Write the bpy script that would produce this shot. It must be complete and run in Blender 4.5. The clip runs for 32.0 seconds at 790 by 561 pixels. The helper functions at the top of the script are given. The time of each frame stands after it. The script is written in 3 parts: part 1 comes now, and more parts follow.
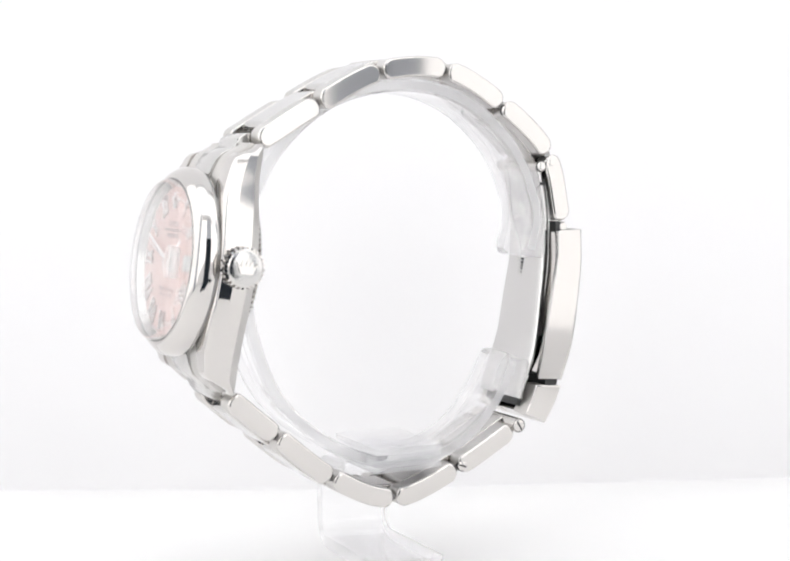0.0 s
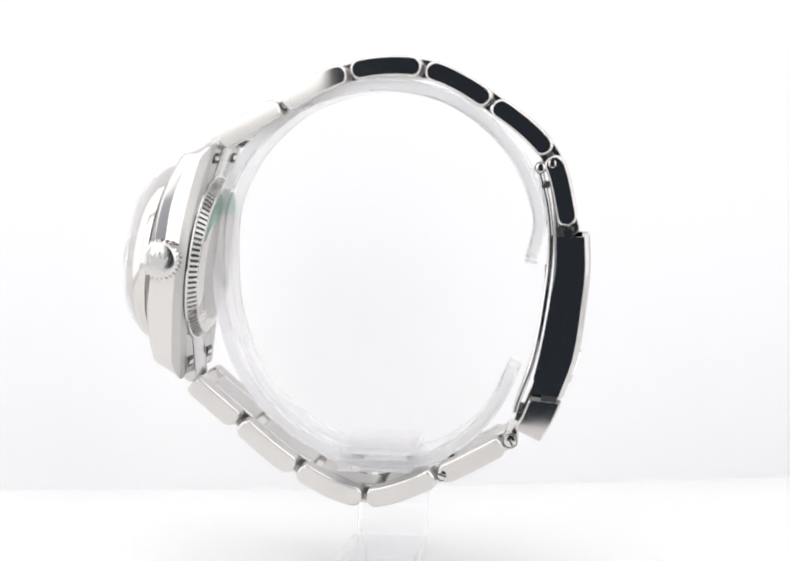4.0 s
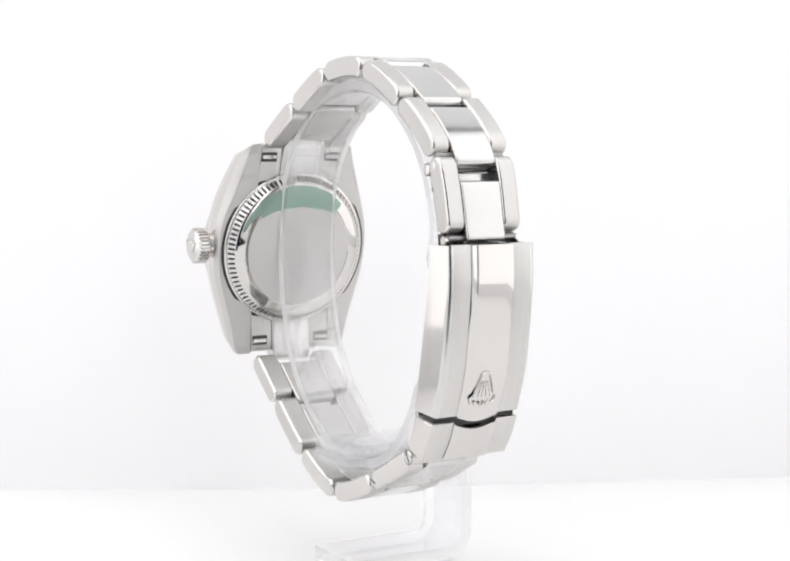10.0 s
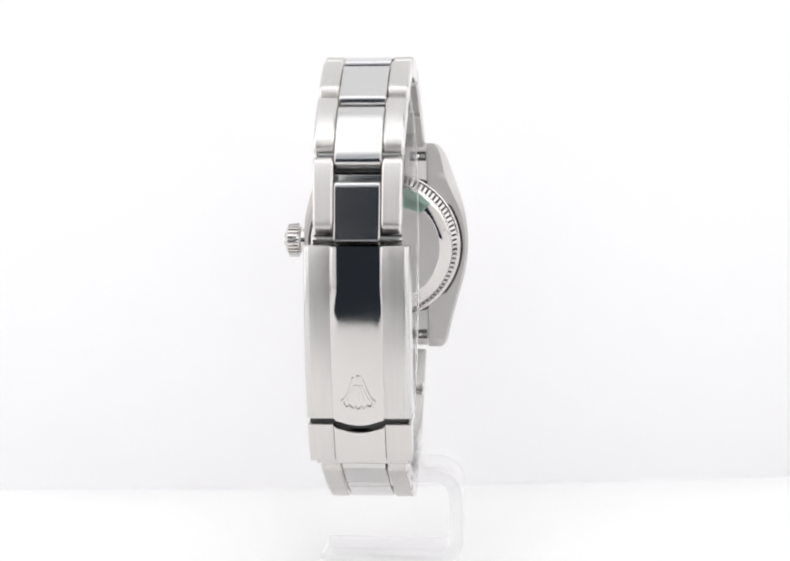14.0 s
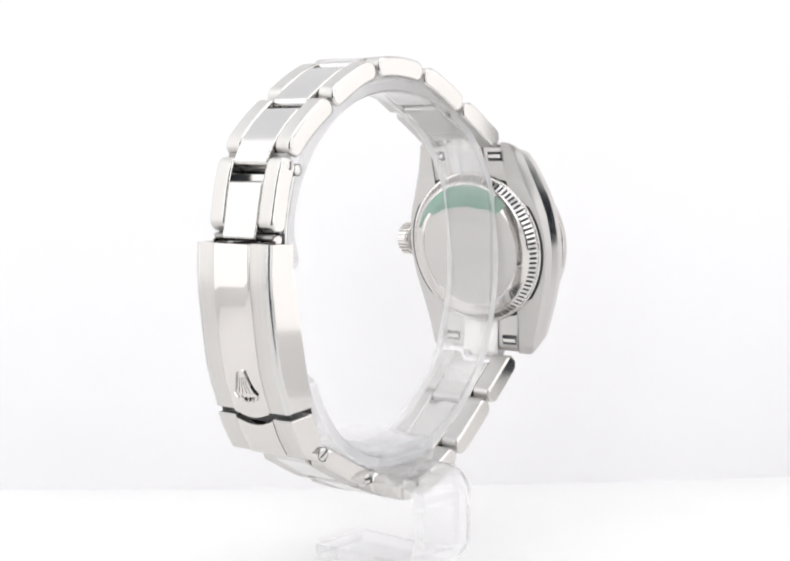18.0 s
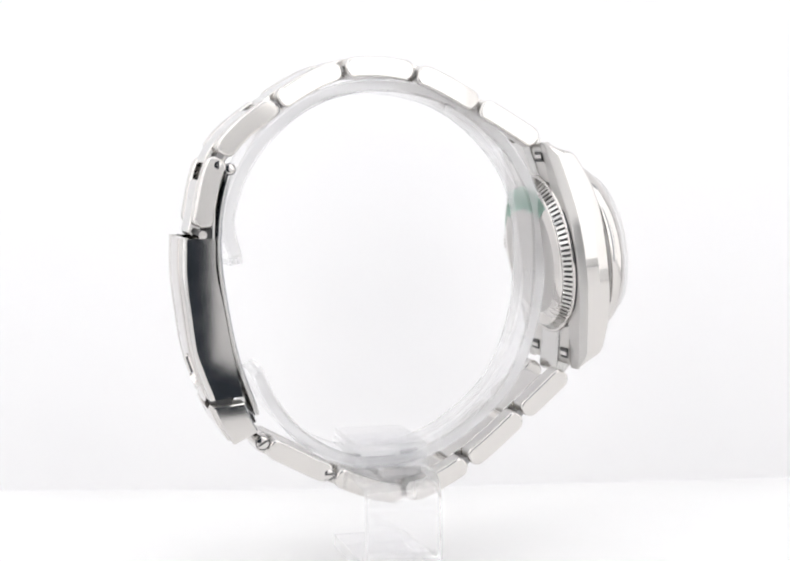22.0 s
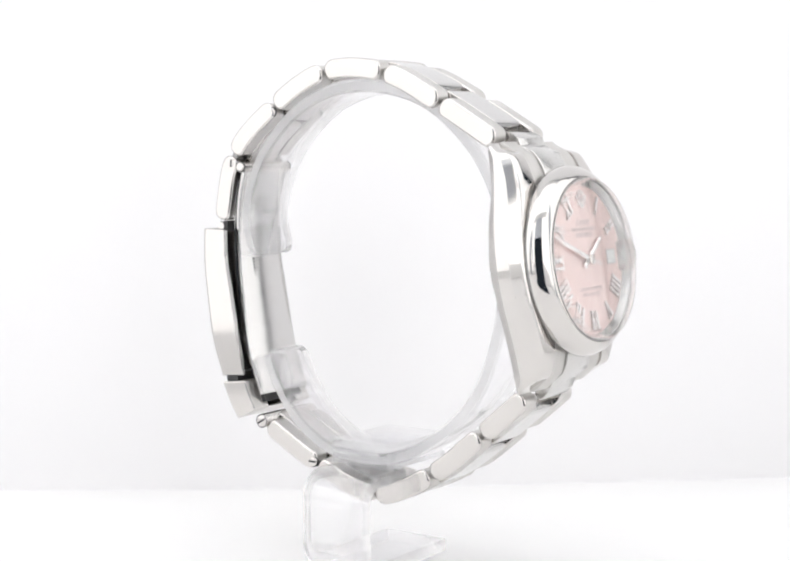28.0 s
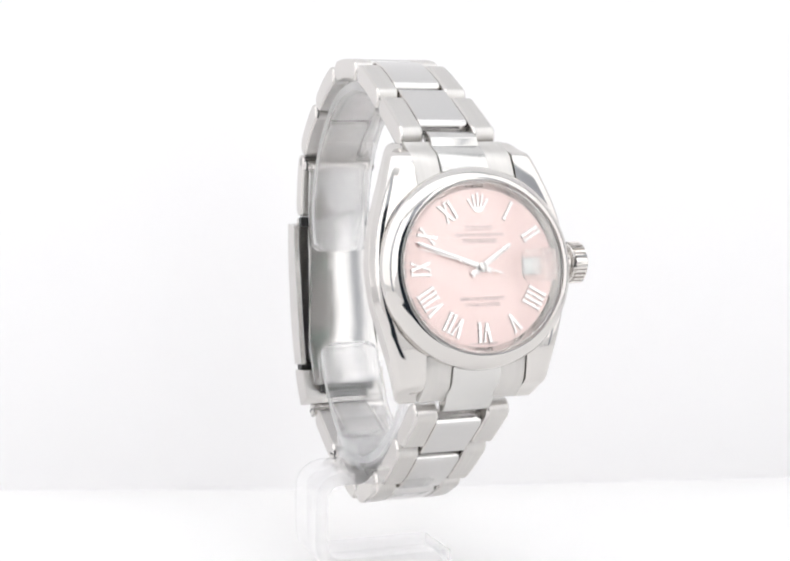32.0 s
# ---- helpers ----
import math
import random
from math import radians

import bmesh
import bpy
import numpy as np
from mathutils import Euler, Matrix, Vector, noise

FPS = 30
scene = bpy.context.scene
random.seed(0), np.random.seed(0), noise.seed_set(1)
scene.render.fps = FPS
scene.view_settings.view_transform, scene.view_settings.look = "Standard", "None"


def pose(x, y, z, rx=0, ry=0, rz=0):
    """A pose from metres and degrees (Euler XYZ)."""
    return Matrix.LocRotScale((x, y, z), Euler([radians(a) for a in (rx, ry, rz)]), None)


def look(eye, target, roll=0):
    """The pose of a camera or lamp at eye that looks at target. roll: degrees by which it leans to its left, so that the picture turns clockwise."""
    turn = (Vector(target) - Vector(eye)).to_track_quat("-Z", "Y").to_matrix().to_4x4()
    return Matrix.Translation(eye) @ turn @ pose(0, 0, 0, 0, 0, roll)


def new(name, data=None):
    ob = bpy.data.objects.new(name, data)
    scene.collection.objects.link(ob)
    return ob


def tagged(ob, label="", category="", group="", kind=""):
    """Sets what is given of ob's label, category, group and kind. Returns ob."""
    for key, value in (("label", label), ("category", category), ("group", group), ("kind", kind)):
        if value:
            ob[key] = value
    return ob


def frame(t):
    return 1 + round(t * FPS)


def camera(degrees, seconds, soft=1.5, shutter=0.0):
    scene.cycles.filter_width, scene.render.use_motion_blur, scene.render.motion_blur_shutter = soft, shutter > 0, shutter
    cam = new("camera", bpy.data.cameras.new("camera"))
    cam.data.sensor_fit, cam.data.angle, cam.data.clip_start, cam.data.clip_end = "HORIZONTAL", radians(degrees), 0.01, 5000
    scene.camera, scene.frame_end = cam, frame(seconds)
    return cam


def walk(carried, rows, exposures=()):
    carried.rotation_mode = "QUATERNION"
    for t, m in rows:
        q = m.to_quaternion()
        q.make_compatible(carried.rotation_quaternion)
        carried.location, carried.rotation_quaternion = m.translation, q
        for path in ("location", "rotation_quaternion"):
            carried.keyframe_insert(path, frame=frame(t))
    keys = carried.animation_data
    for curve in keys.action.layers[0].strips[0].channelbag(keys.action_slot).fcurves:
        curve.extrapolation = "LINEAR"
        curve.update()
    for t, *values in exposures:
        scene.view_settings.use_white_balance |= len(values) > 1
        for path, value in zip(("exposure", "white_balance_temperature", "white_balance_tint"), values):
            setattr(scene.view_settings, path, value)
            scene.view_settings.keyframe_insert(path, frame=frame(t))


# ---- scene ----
# ---- camera and turntable ----
K = 0.000945            # metres per model unit (about a millimetre)
FLOOR = -64.6           # the tabletop, in model units below the turning axis' origin
TURN = [(t, 117.75 - 8.661 * t) for t in range(33)]      # an even turntable


def at(x, y, z):
    """Model units to metres, with the tabletop at z = 0."""
    return Vector((x * K, y * K, (z - FLOOR) * K))


cam = camera(29.43, 32.0, 2.2)
EYE = at(2.334, -268.65, 11.07)
GAZE = EYE + Vector((0.0, math.cos(radians(5.127)), -math.sin(radians(5.127))))
walk(cam, [(0.0, look(EYE, GAZE, -0.22)), (32.0, look(EYE, GAZE, -0.22))], [(0.0, 0.0), (32.0, 0.0)])

# ---- light: the dim room outside, lamps of the light tent and added fill lamps ----
world = bpy.data.worlds.new("dim_room")
world.use_nodes = True
world.node_tree.nodes["Background"].inputs[0].default_value = (0.026, 0.032, 0.042, 1)
world.node_tree.nodes["Background"].inputs[1].default_value = 1.0
scene.world = world


def lamp(name, eye, target, sx, sy, glow, colour=(1, 1, 1)):
    data = bpy.data.lights.new(name, "AREA")
    data.shape, data.size, data.size_y, data.energy, data.color = "RECTANGLE", sx * K, sy * K, glow * math.pi * sx * sy * K * K, colour
    ob = new(name, data)
    ob.matrix_world = look(at(*eye), at(*target))
    return ob


WARM = (1.0, 0.99, 0.985)
W = 205                 # half the width of the tent
lamp("lamp_top", (0, -62, 290), (0, 60, 20), 400, 230, 0.82, (0.95, 0.975, 1.0))
lamp("lamp_left", (-W + 6, -48, 125), (0, -48, 118), 226, 370, 0.66, WARM)
lamp("lamp_right", (W - 6, -30, 125), (0, -30, 118), 190, 370, 0.60, WARM)
# Unseen fill lamps, added so the fore walls mirror white in the steel.
lamp("fill_fore_left", (-W + 6, -234, 125), (0, -234, 118), 56, 370, 0.70, WARM)
lamp("fill_fore_right", (W - 6, -214, 125), (0, -214, 118), 95, 370, 0.72, WARM)
# Unseen fill lamps, added behind the paper to whiten the background evenly.
lamp("fill_back", (-24, 150, -22), (-24, 60, -40), 340, 216, 1.28, (1.0, 0.976, 0.984))
lamp("fill_back_upper", (-14, 150, 194), (-14, 60, 176), 430, 208, 0.85, (0.93, 0.965, 1.0))
# Unseen fill lamps, added to brighten steel that faces the camera.
lamp("fill_front_left", (-138.5, -258, 125), (-134, 0, 115), 124, 370, 1.02, WARM)
lamp("fill_front_right", (142, -258, 125), (138, 0, 115), 112, 370, 1.00, WARM)


# ---- materials ----
def material(name, colour, rough=0.5, metal=0.0, **more):
    m = bpy.data.materials.new(name)
    m.use_nodes = True
    b = m.node_tree.nodes["Principled BSDF"]
    b.inputs["Base Color"].default_value = (*colour, 1)
    b.inputs["Roughness"].default_value = rough
    b.inputs["Metallic"].default_value = metal
    for key, value in more.items():
        b.inputs[key.replace("_", " ")].default_value = value
    return m


def noise_on(m, scale, stretch=(1, 1, 1), bump=0.0, rough=None, tint=None, detail=3.0):
    """Grain on a material: bump strength, a roughness range, a pair of base colours."""
    t = m.node_tree
    b = t.nodes["Principled BSDF"]
    co, mp, nz = t.nodes.new("ShaderNodeTexCoord"), t.nodes.new("ShaderNodeMapping"), t.nodes.new("ShaderNodeTexNoise")
    mp.inputs["Scale"].default_value = stretch
    nz.inputs["Scale"].default_value, nz.inputs["Detail"].default_value = scale, detail
    t.links.new(co.outputs["Object"], mp.inputs["Vector"])
    t.links.new(mp.outputs["Vector"], nz.inputs["Vector"])
    if bump:
        bp = t.nodes.new("ShaderNodeBump")
        bp.inputs["Strength"].default_value, bp.inputs["Distance"].default_value = bump, 0.0001
        t.links.new(nz.outputs["Fac"], bp.inputs["Height"])
        t.links.new(bp.outputs["Normal"], b.inputs["Normal"])
    if rough:
        r = t.nodes.new("ShaderNodeMapRange")
        r.inputs["To Min"].default_value, r.inputs["To Max"].default_value = rough
        t.links.new(nz.outputs["Fac"], r.inputs["Value"])
        t.links.new(r.outputs["Result"], b.inputs["Roughness"])
    if tint:
        x = t.nodes.new("ShaderNodeMix")
        x.data_type = "RGBA"
        x.inputs["A"].default_value, x.inputs["B"].default_value = (*tint[0], 1), (*tint[1], 1)
        t.links.new(nz.outputs["Fac"], x.inputs["Factor"])
        t.links.new(x.outputs["Result"], b.inputs["Base Color"])
    return m


STEEL = (0.662, 0.638, 0.616)
lapped = noise_on(material("lapped_steel", (0.64, 0.63, 0.615), 0.25, 1.0), 80, (4, 60, 4), bump=0.1, rough=(0.15, 0.24))
polished = noise_on(material("polished_steel", STEEL, 0.06, 1.0), 300, rough=(0.04, 0.09))
brushed = noise_on(material("brushed_steel", (0.65, 0.63, 0.61), 0.5, 1.0), 60, (34, 1.6, 1.6), bump=0.3, rough=(0.32, 0.44), tint=((0.61, 0.592, 0.572), (0.69, 0.67, 0.648)))
inner_satin = noise_on(material("inner_satin_steel", (0.60, 0.585, 0.57), 0.32, 1.0), 70, (60, 6, 6), bump=0.12, rough=(0.28, 0.38))
satin = noise_on(material("satin_steel", (0.56, 0.545, 0.53), 0.42, 1.0), 60, (4, 4, 120), bump=0.2, rough=(0.36, 0.48))
grain = brushed.node_tree.nodes.new("ShaderNodeTangent")
grain.direction_type, grain.uv_map = "UV_MAP", "grain"
brushed.node_tree.links.new(grain.outputs["Tangent"], brushed.node_tree.nodes["Principled BSDF"].inputs["Tangent"])
brushed.node_tree.nodes["Principled BSDF"].inputs["Anisotropic"].default_value = 0.8
buffed = noise_on(material("buffed_steel", (0.64, 0.63, 0.62), 0.14, 1.0), 70, (40, 4, 4), bump=0.05, rough=(0.11, 0.18))
pink = noise_on(material("pink_dial", (0.81, 0.645, 0.61), 0.33, 0.55), 900, bump=0.02, tint=((0.83, 0.66, 0.625), (0.79, 0.63, 0.595)))
# Darker than the other steel: holds the shade of gaps and seams.
gap_steel = noise_on(material("gap_shade_steel", (0.33, 0.325, 0.32), 0.3, 1.0), 400, rough=(0.25, 0.4))
# Near-black for slots, gaps and a speck: the shade inside is put into colour.
groove = material("slot_shade_and_speck", (0.06, 0.06, 0.06), 0.5, 0.6)
letter_grey = material("dark_grey_lettering", (0.24, 0.20, 0.20), 0.5)
print_grey = material("grey_print", (0.44, 0.38, 0.37), 0.5)
white_enamel = material("white_date_disc", (0.82, 0.82, 0.80), 0.5)


def clear(name, tint, ior, rough, bend=0.0, haze=0.0):
    """Clear plastic or crystal: light goes straight through, bend: the share that is refracted, haze: white mixed in
    for the light that the plastic catches; the surface mirrors by Fresnel.
    """
    m = bpy.data.materials.new(name)
    m.use_nodes = True
    t = m.node_tree
    t.nodes.remove(t.nodes["Principled BSDF"])
    out = t.nodes["Material Output"]
    tr, gl, lw, pw, ma, mx = (t.nodes.new("ShaderNode" + k) for k in ("BsdfTransparent", "BsdfGlossy", "LayerWeight", "Math", "Math", "MixShader"))
    tr.inputs["Color"].default_value = (*tint, 1)
    gl.inputs["Color"].default_value, gl.inputs["Roughness"].default_value = (1, 1, 1, 1), rough
    f0 = ((ior - 1) / (ior + 1)) ** 2
    lw.inputs["Blend"].default_value = 0.5
    pw.operation, ma.operation = "POWER", "MULTIPLY_ADD"
    pw.inputs[1].default_value, ma.inputs[1].default_value, ma.inputs[2].default_value = 5.0, 1 - f0, f0
    t.links.new(lw.outputs["Facing"], pw.inputs[0])
    t.links.new(pw.outputs[0], ma.inputs[0])
    t.links.new(ma.outputs[0], mx.inputs[0])
    t.links.new(tr.outputs[0], mx.inputs[1])
    t.links.new(gl.outputs[0], mx.inputs[2])
    if haze:
        di, tl, m3, m4 = (t.nodes.new("ShaderNode" + k) for k in ("BsdfDiffuse", "BsdfTranslucent", "MixShader", "MixShader"))
        di.inputs["Color"].default_value = tl.inputs["Color"].default_value = (0.99, 0.99, 0.99, 1)
        m3.inputs[0].default_value, m4.inputs[0].default_value = 0.93, haze
        t.links.new(di.outputs[0], m3.inputs[1])
        t.links.new(tl.outputs[0], m3.inputs[2])
        t.links.new(mx.outputs[0], m4.inputs[1])
        t.links.new(m3.outputs[0], m4.inputs[2])
        mx = m4
    if not bend:
        t.links.new(mx.outputs[0], out.inputs["Surface"])
        return m
    gs, m2 = t.nodes.new("ShaderNodeBsdfGlass"), t.nodes.new("ShaderNodeMixShader")
    gs.inputs["Color"].default_value, gs.inputs["Roughness"].default_value, gs.inputs["IOR"].default_value = (1, 1, 1, 1), rough, ior
    m2.inputs[0].default_value = bend
    t.links.new(mx.outputs[0], m2.inputs[1])
    t.links.new(gs.outputs[0], m2.inputs[2])
    t.links.new(m2.outputs[0], out.inputs["Surface"])
    return m


acrylic = clear("clear_acrylic", (0.992, 0.992, 0.995), 1.49, 0.0, 0.2, 0.02)
# Rims and cut edges are whiter: their bright look is put in as haze.
acrylic_rim = clear("bevelled_acrylic_rim", (0.99, 0.99, 0.99), 1.49, 0.0, 0.4, 0.3)
acrylic_block = clear("stacked_acrylic", (0.99, 0.99, 0.995), 1.49, 0.0, 0.05, 0.05)
acrylic_edge = clear("cut_acrylic_edge", (0.985, 0.985, 0.99), 1.49, 0.05, 0.12, 0.52)
block_side = clear("polished_block_side", (0.99, 0.99, 0.99), 1.49, 0.0, 0.08, 0.2)
sapphire = clear("lens_crystal", (0.99, 0.99, 0.985), 1.6, 0.0, 0.45)
window_glass = clear("clear_crystal", (0.99, 0.99, 0.99), 1.45, 0.0)
silver = noise_on(material("bright_silver", (0.93, 0.90, 0.89), 0.3, 0.85), 500, rough=(0.22, 0.34))
green_film = noise_on(material("green_film", (0.36, 0.60, 0.52), 0.3, 0.75), 250, tint=((0.38, 0.66, 0.55), (0.62, 0.69, 0.64)))
paper = noise_on(material("white_paper", (0.945, 0.94, 0.945), 0.75), 40, bump=0.05, tint=((0.95, 0.945, 0.95), (0.94, 0.935, 0.94)))
board = noise_on(material("white_board", (0.93, 0.925, 0.92), 0.6), 40, bump=0.03, tint=((0.94, 0.935, 0.93), (0.92, 0.915, 0.91)))
glow, blend = paper.node_tree.nodes.new("ShaderNodeBsdfTranslucent"), paper.node_tree.nodes.new("ShaderNodeMixShader")
glow.inputs["Color"].default_value, blend.inputs[0].default_value = (0.95, 0.945, 0.945, 1), 0.4     # passes light of the added back lamps, to whiten the background
paper.node_tree.links.new(paper.node_tree.nodes["Principled BSDF"].outputs[0], blend.inputs[1])
paper.node_tree.links.new(glow.outputs[0], blend.inputs[2])
paper.node_tree.links.new(blend.outputs[0], paper.node_tree.nodes["Material Output"].inputs["Surface"])
fabric = noise_on(material("white_tent_fabric", (0.91, 0.91, 0.91), 0.8), 90, bump=0.1)
# Pale grey stands in for the poorly lit upper front of the tent.
dim_front = noise_on(material("dim_front_grey", (0.60, 0.63, 0.68), 0.8), 90, bump=0.1)
# Grey stands in for the dim tent corners that the steel mirrors.
dim_grey = noise_on(material("dim_corner_grey", (0.40, 0.42, 0.455), 0.8), 90, bump=0.1)
dust = material("grey_dust", (0.25, 0.25, 0.25), 0.9)


# ---- mesh helpers ----
def part(name, bm, mats, parent=None, label="", sharp=27):
    """Links a bmesh as one mesh object under a thing or a part."""
    bmesh.ops.recalc_face_normals(bm, faces=bm.faces)
    for f in bm.faces:
        f.smooth = len(f.verts) <= 6
    for e in bm.edges:
        if len(e.link_faces) == 2 and e.calc_face_angle(0) > radians(sharp):
            e.smooth = False
    uv = bm.loops.layers.uv.new("grain")         # u across the bracelet, v round it
    for f in bm.faces:
        for loop in f.loops:
            x, y, z = loop.vert.co
            loop[uv].uv = (x * 50, 2 * math.atan2(z / K + FLOOR + 13, -y / K))
    me = bpy.data.meshes.new(name)
    bm.to_mesh(me)
    bm.free()
    for m in mats if isinstance(mats, (list, tuple)) else [mats]:
        me.materials.append(m)
    ob = new(name, me)
    if parent is not None:
        ob.parent = parent
    if label:
        ob["label"] = label
    return ob


def bevelled(bm, width, segments=2, angle=40):
    es = [e for e in bm.edges if len(e.link_faces) == 2 and e.calc_face_angle(0) > radians(angle)]
    bmesh.ops.bevel(bm, geom=es, offset=width * K, segments=segments, affect="EDGES", profile=0.6)
    return bm


def prism(outline, x0, x1, bm=None):
    """A solid between two x; outline: points (y, z) or (y, z, s); x0 and x1: numbers or functions of s."""
    bm = bm or bmesh.new()
    f0 = x0 if callable(x0) else (lambda s: x0)
    f1 = x1 if callable(x1) else (lambda s: x1)
    a = [bm.verts.new(at(f0(p[-1]), p[0], p[1])) for p in outline]
    b = [bm.verts.new(at(f1(p[-1]), p[0], p[1])) for p in outline]
    n = len(outline)
    bm.faces.new(a)
    bm.faces.new(list(reversed(b)))
    for i in range(n):
        j = (i + 1) % n
        bm.faces.new((a[j], a[i], b[i], b[j]))
    bmesh.ops.recalc_face_normals(bm, faces=bm.faces)
    return bm


TILT = radians(8.3)
CY, CZ = 39.5, -7.65


def head(x, r, a):
    """Watch-head space (x across, r along the lugs, a out of the dial) to metres."""
    return at(x, CY + a * math.cos(TILT) - r * math.sin(TILT), CZ + a * math.sin(TILT) + r * math.cos(TILT))


def disc(x, r, a):
    """Round parts of the head: bezel, crystal and dial."""
    return head(x * 1.035, r * 1.035 - 0.2, a)


def lathe(profile, n=96, closed=False, place=disc, bm=None):
    """Turns (radius, a) points round the dial's axis."""
    bm = bm or bmesh.new()
    rings = []
    for rad, a in profile:
        if rad < 1e-6:
            rings.append([bm.verts.new(place(0, 0, a))])
        else:
            rings.append([bm.verts.new(place(rad * math.cos(2 * math.pi * i / n), rad * math.sin(2 * math.pi * i / n), a)) for i in range(n)])
    pairs = list(zip(rings, rings[1:])) + ([(rings[-1], rings[0])] if closed else [])
    for p, q in pairs:
        for i in range(n):
            j = (i + 1) % n
            if len(p) == 1 and len(q) == 1:
                continue
            if len(p) == 1:
                bm.faces.new((p[0], q[i], q[j]))
            elif len(q) == 1:
                bm.faces.new((p[i], p[j], q[0]))
            else:
                bm.faces.new((p[i], p[j], q[j], q[i]))
    return bm


def slab(points, a0, a1, place=disc, bm=None):
    """A flat plate in the watch head from an outline (x, r), between two heights."""
    bm = bm or bmesh.new()
    lo = [bm.verts.new(place(x, r, a0)) for x, r in points]
    hi = [bm.verts.new(place(x, r, a1)) for x, r in points]
    n = len(points)
    bm.faces.new(lo)
    bm.faces.new(list(reversed(hi)))
    for i in range(n):
        j = (i + 1) % n
        bm.faces.new((lo[j], lo[i], hi[i], hi[j]))
    return bm


def rod(x0, x1, y, z, rad, n=16, bm=None):
    """A round bar along x."""
    return prism([(y + rad * math.cos(2 * math.pi * i / n), z + rad * math.sin(2 * math.pi * i / n)) for i in range(n)], x0, x1, bm)


def spline(points, steps=24):
    """A smooth line through (y, z) points, with its length along it."""
    p = [Vector(q) for q in points]
    p = [p[0] * 2 - p[1]] + p + [p[-1] * 2 - p[-2]]
    out = []
    for i in range(1, len(p) - 2):
        for k in range(steps):
            t = k / steps
            out.append(0.5 * ((2 * p[i]) + (p[i + 1] - p[i - 1]) * t + (2 * p[i - 1] - 5 * p[i] + 4 * p[i + 1] - p[i + 2]) * t * t
                              + (3 * p[i] - p[i - 1] - 3 * p[i + 1] + p[i + 2]) * t ** 3))
    out.append(p[-2])
    run = [0.0]
    for u, v in zip(out, out[1:]):
        run.append(run[-1] + (v - u).length)
    return out, run


def along(path, s):
    """Place and outward normal at length s of a spline."""
    pts, run = path
    i = min(max(int(np.searchsorted(run, s)) - 1, 0), len(pts) - 2)
    d = (pts[i + 1] - pts[i]).normalized()
    q = pts[i] + d * (s - run[i])
    return q, Vector((-d.y, d.x))


def capsule(path, s0, s1, thick, side, n=12, outer=1.6, inner=0.9):
    """The outline of a link from s0 to s1 of a path, its ends rounded by those radii outside and inside; side: 1 or -1, the outer side of the path."""
    def height(s, rad):
        d = min(min(s - s0, s1 - s) / rad, 1.0)
        return thick / 2 * math.sqrt(max(1 - (1 - d) ** 2, 0.0))
    up, down = [], []
    for i in range(n * 2 + 1):
        s = s0 + (s1 - s0) * (1 - math.cos(math.pi * i / (2 * n))) / 2
        q, nrm = along(path, s)
        u = (s - path[1][0]) / path[1][-1]
        up.append((*(q + nrm * side * height(s, outer)), u))
        if 0 < i < 2 * n:
            down.append((*(q - nrm * side * height(s, inner)), u))
    return up + down[::-1]


def link_body(path, s0, s1, thick, side, xi, xo, bev, outer=1.6, inner=0.9):
    """A link between the widths xi(u) and xo(u), with rounded rims."""
    bm = bmesh.new()
    rings = []
    sg = 1 if xo(0.5) > xi(0.5) else -1
    for inset, base, step in ((bev, xi, 0.0), (bev * 0.3, xi, bev * 0.3), (0.0, xi, bev), (0.0, xo, -bev), (bev * 0.3, xo, -bev * 0.3), (bev, xo, 0.0)):
        ring = capsule(path, s0 + inset, s1 - inset, thick - 2 * inset, side, outer=outer, inner=inner)
        rings.append([bm.verts.new(at(base(u) + sg * step, y, z)) for y, z, u in ring])
    n = len(rings[0])
    for p, q in zip(rings, rings[1:]):
        for i in range(n):
            j = (i + 1) % n
            bm.faces.new((p[i], p[j], q[j], q[i]))
    bm.faces.new(rings[0])
    bm.faces.new(list(reversed(rings[-1])))
    for ring in (rings[2], rings[3]):
        for i in range(n):
            e = bm.edges.get((ring[i], ring[(i + 1) % n]))
            e.smooth = False
    bmesh.ops.recalc_face_normals(bm, faces=bm.faces)
    bm.normal_update()
    for f in bm.faces:
        c = f.calc_center_median()
        q, nrm = along(path, (s0 + s1) / 2)
        inward = Vector((c.y / K - q.x, c.z / K + FLOOR - q.y)).dot(nrm * side) < -0.3 * thick
        f.material_index = 1 if abs(f.normal.x) > 0.3 else 2 if inward else 0
    return bm


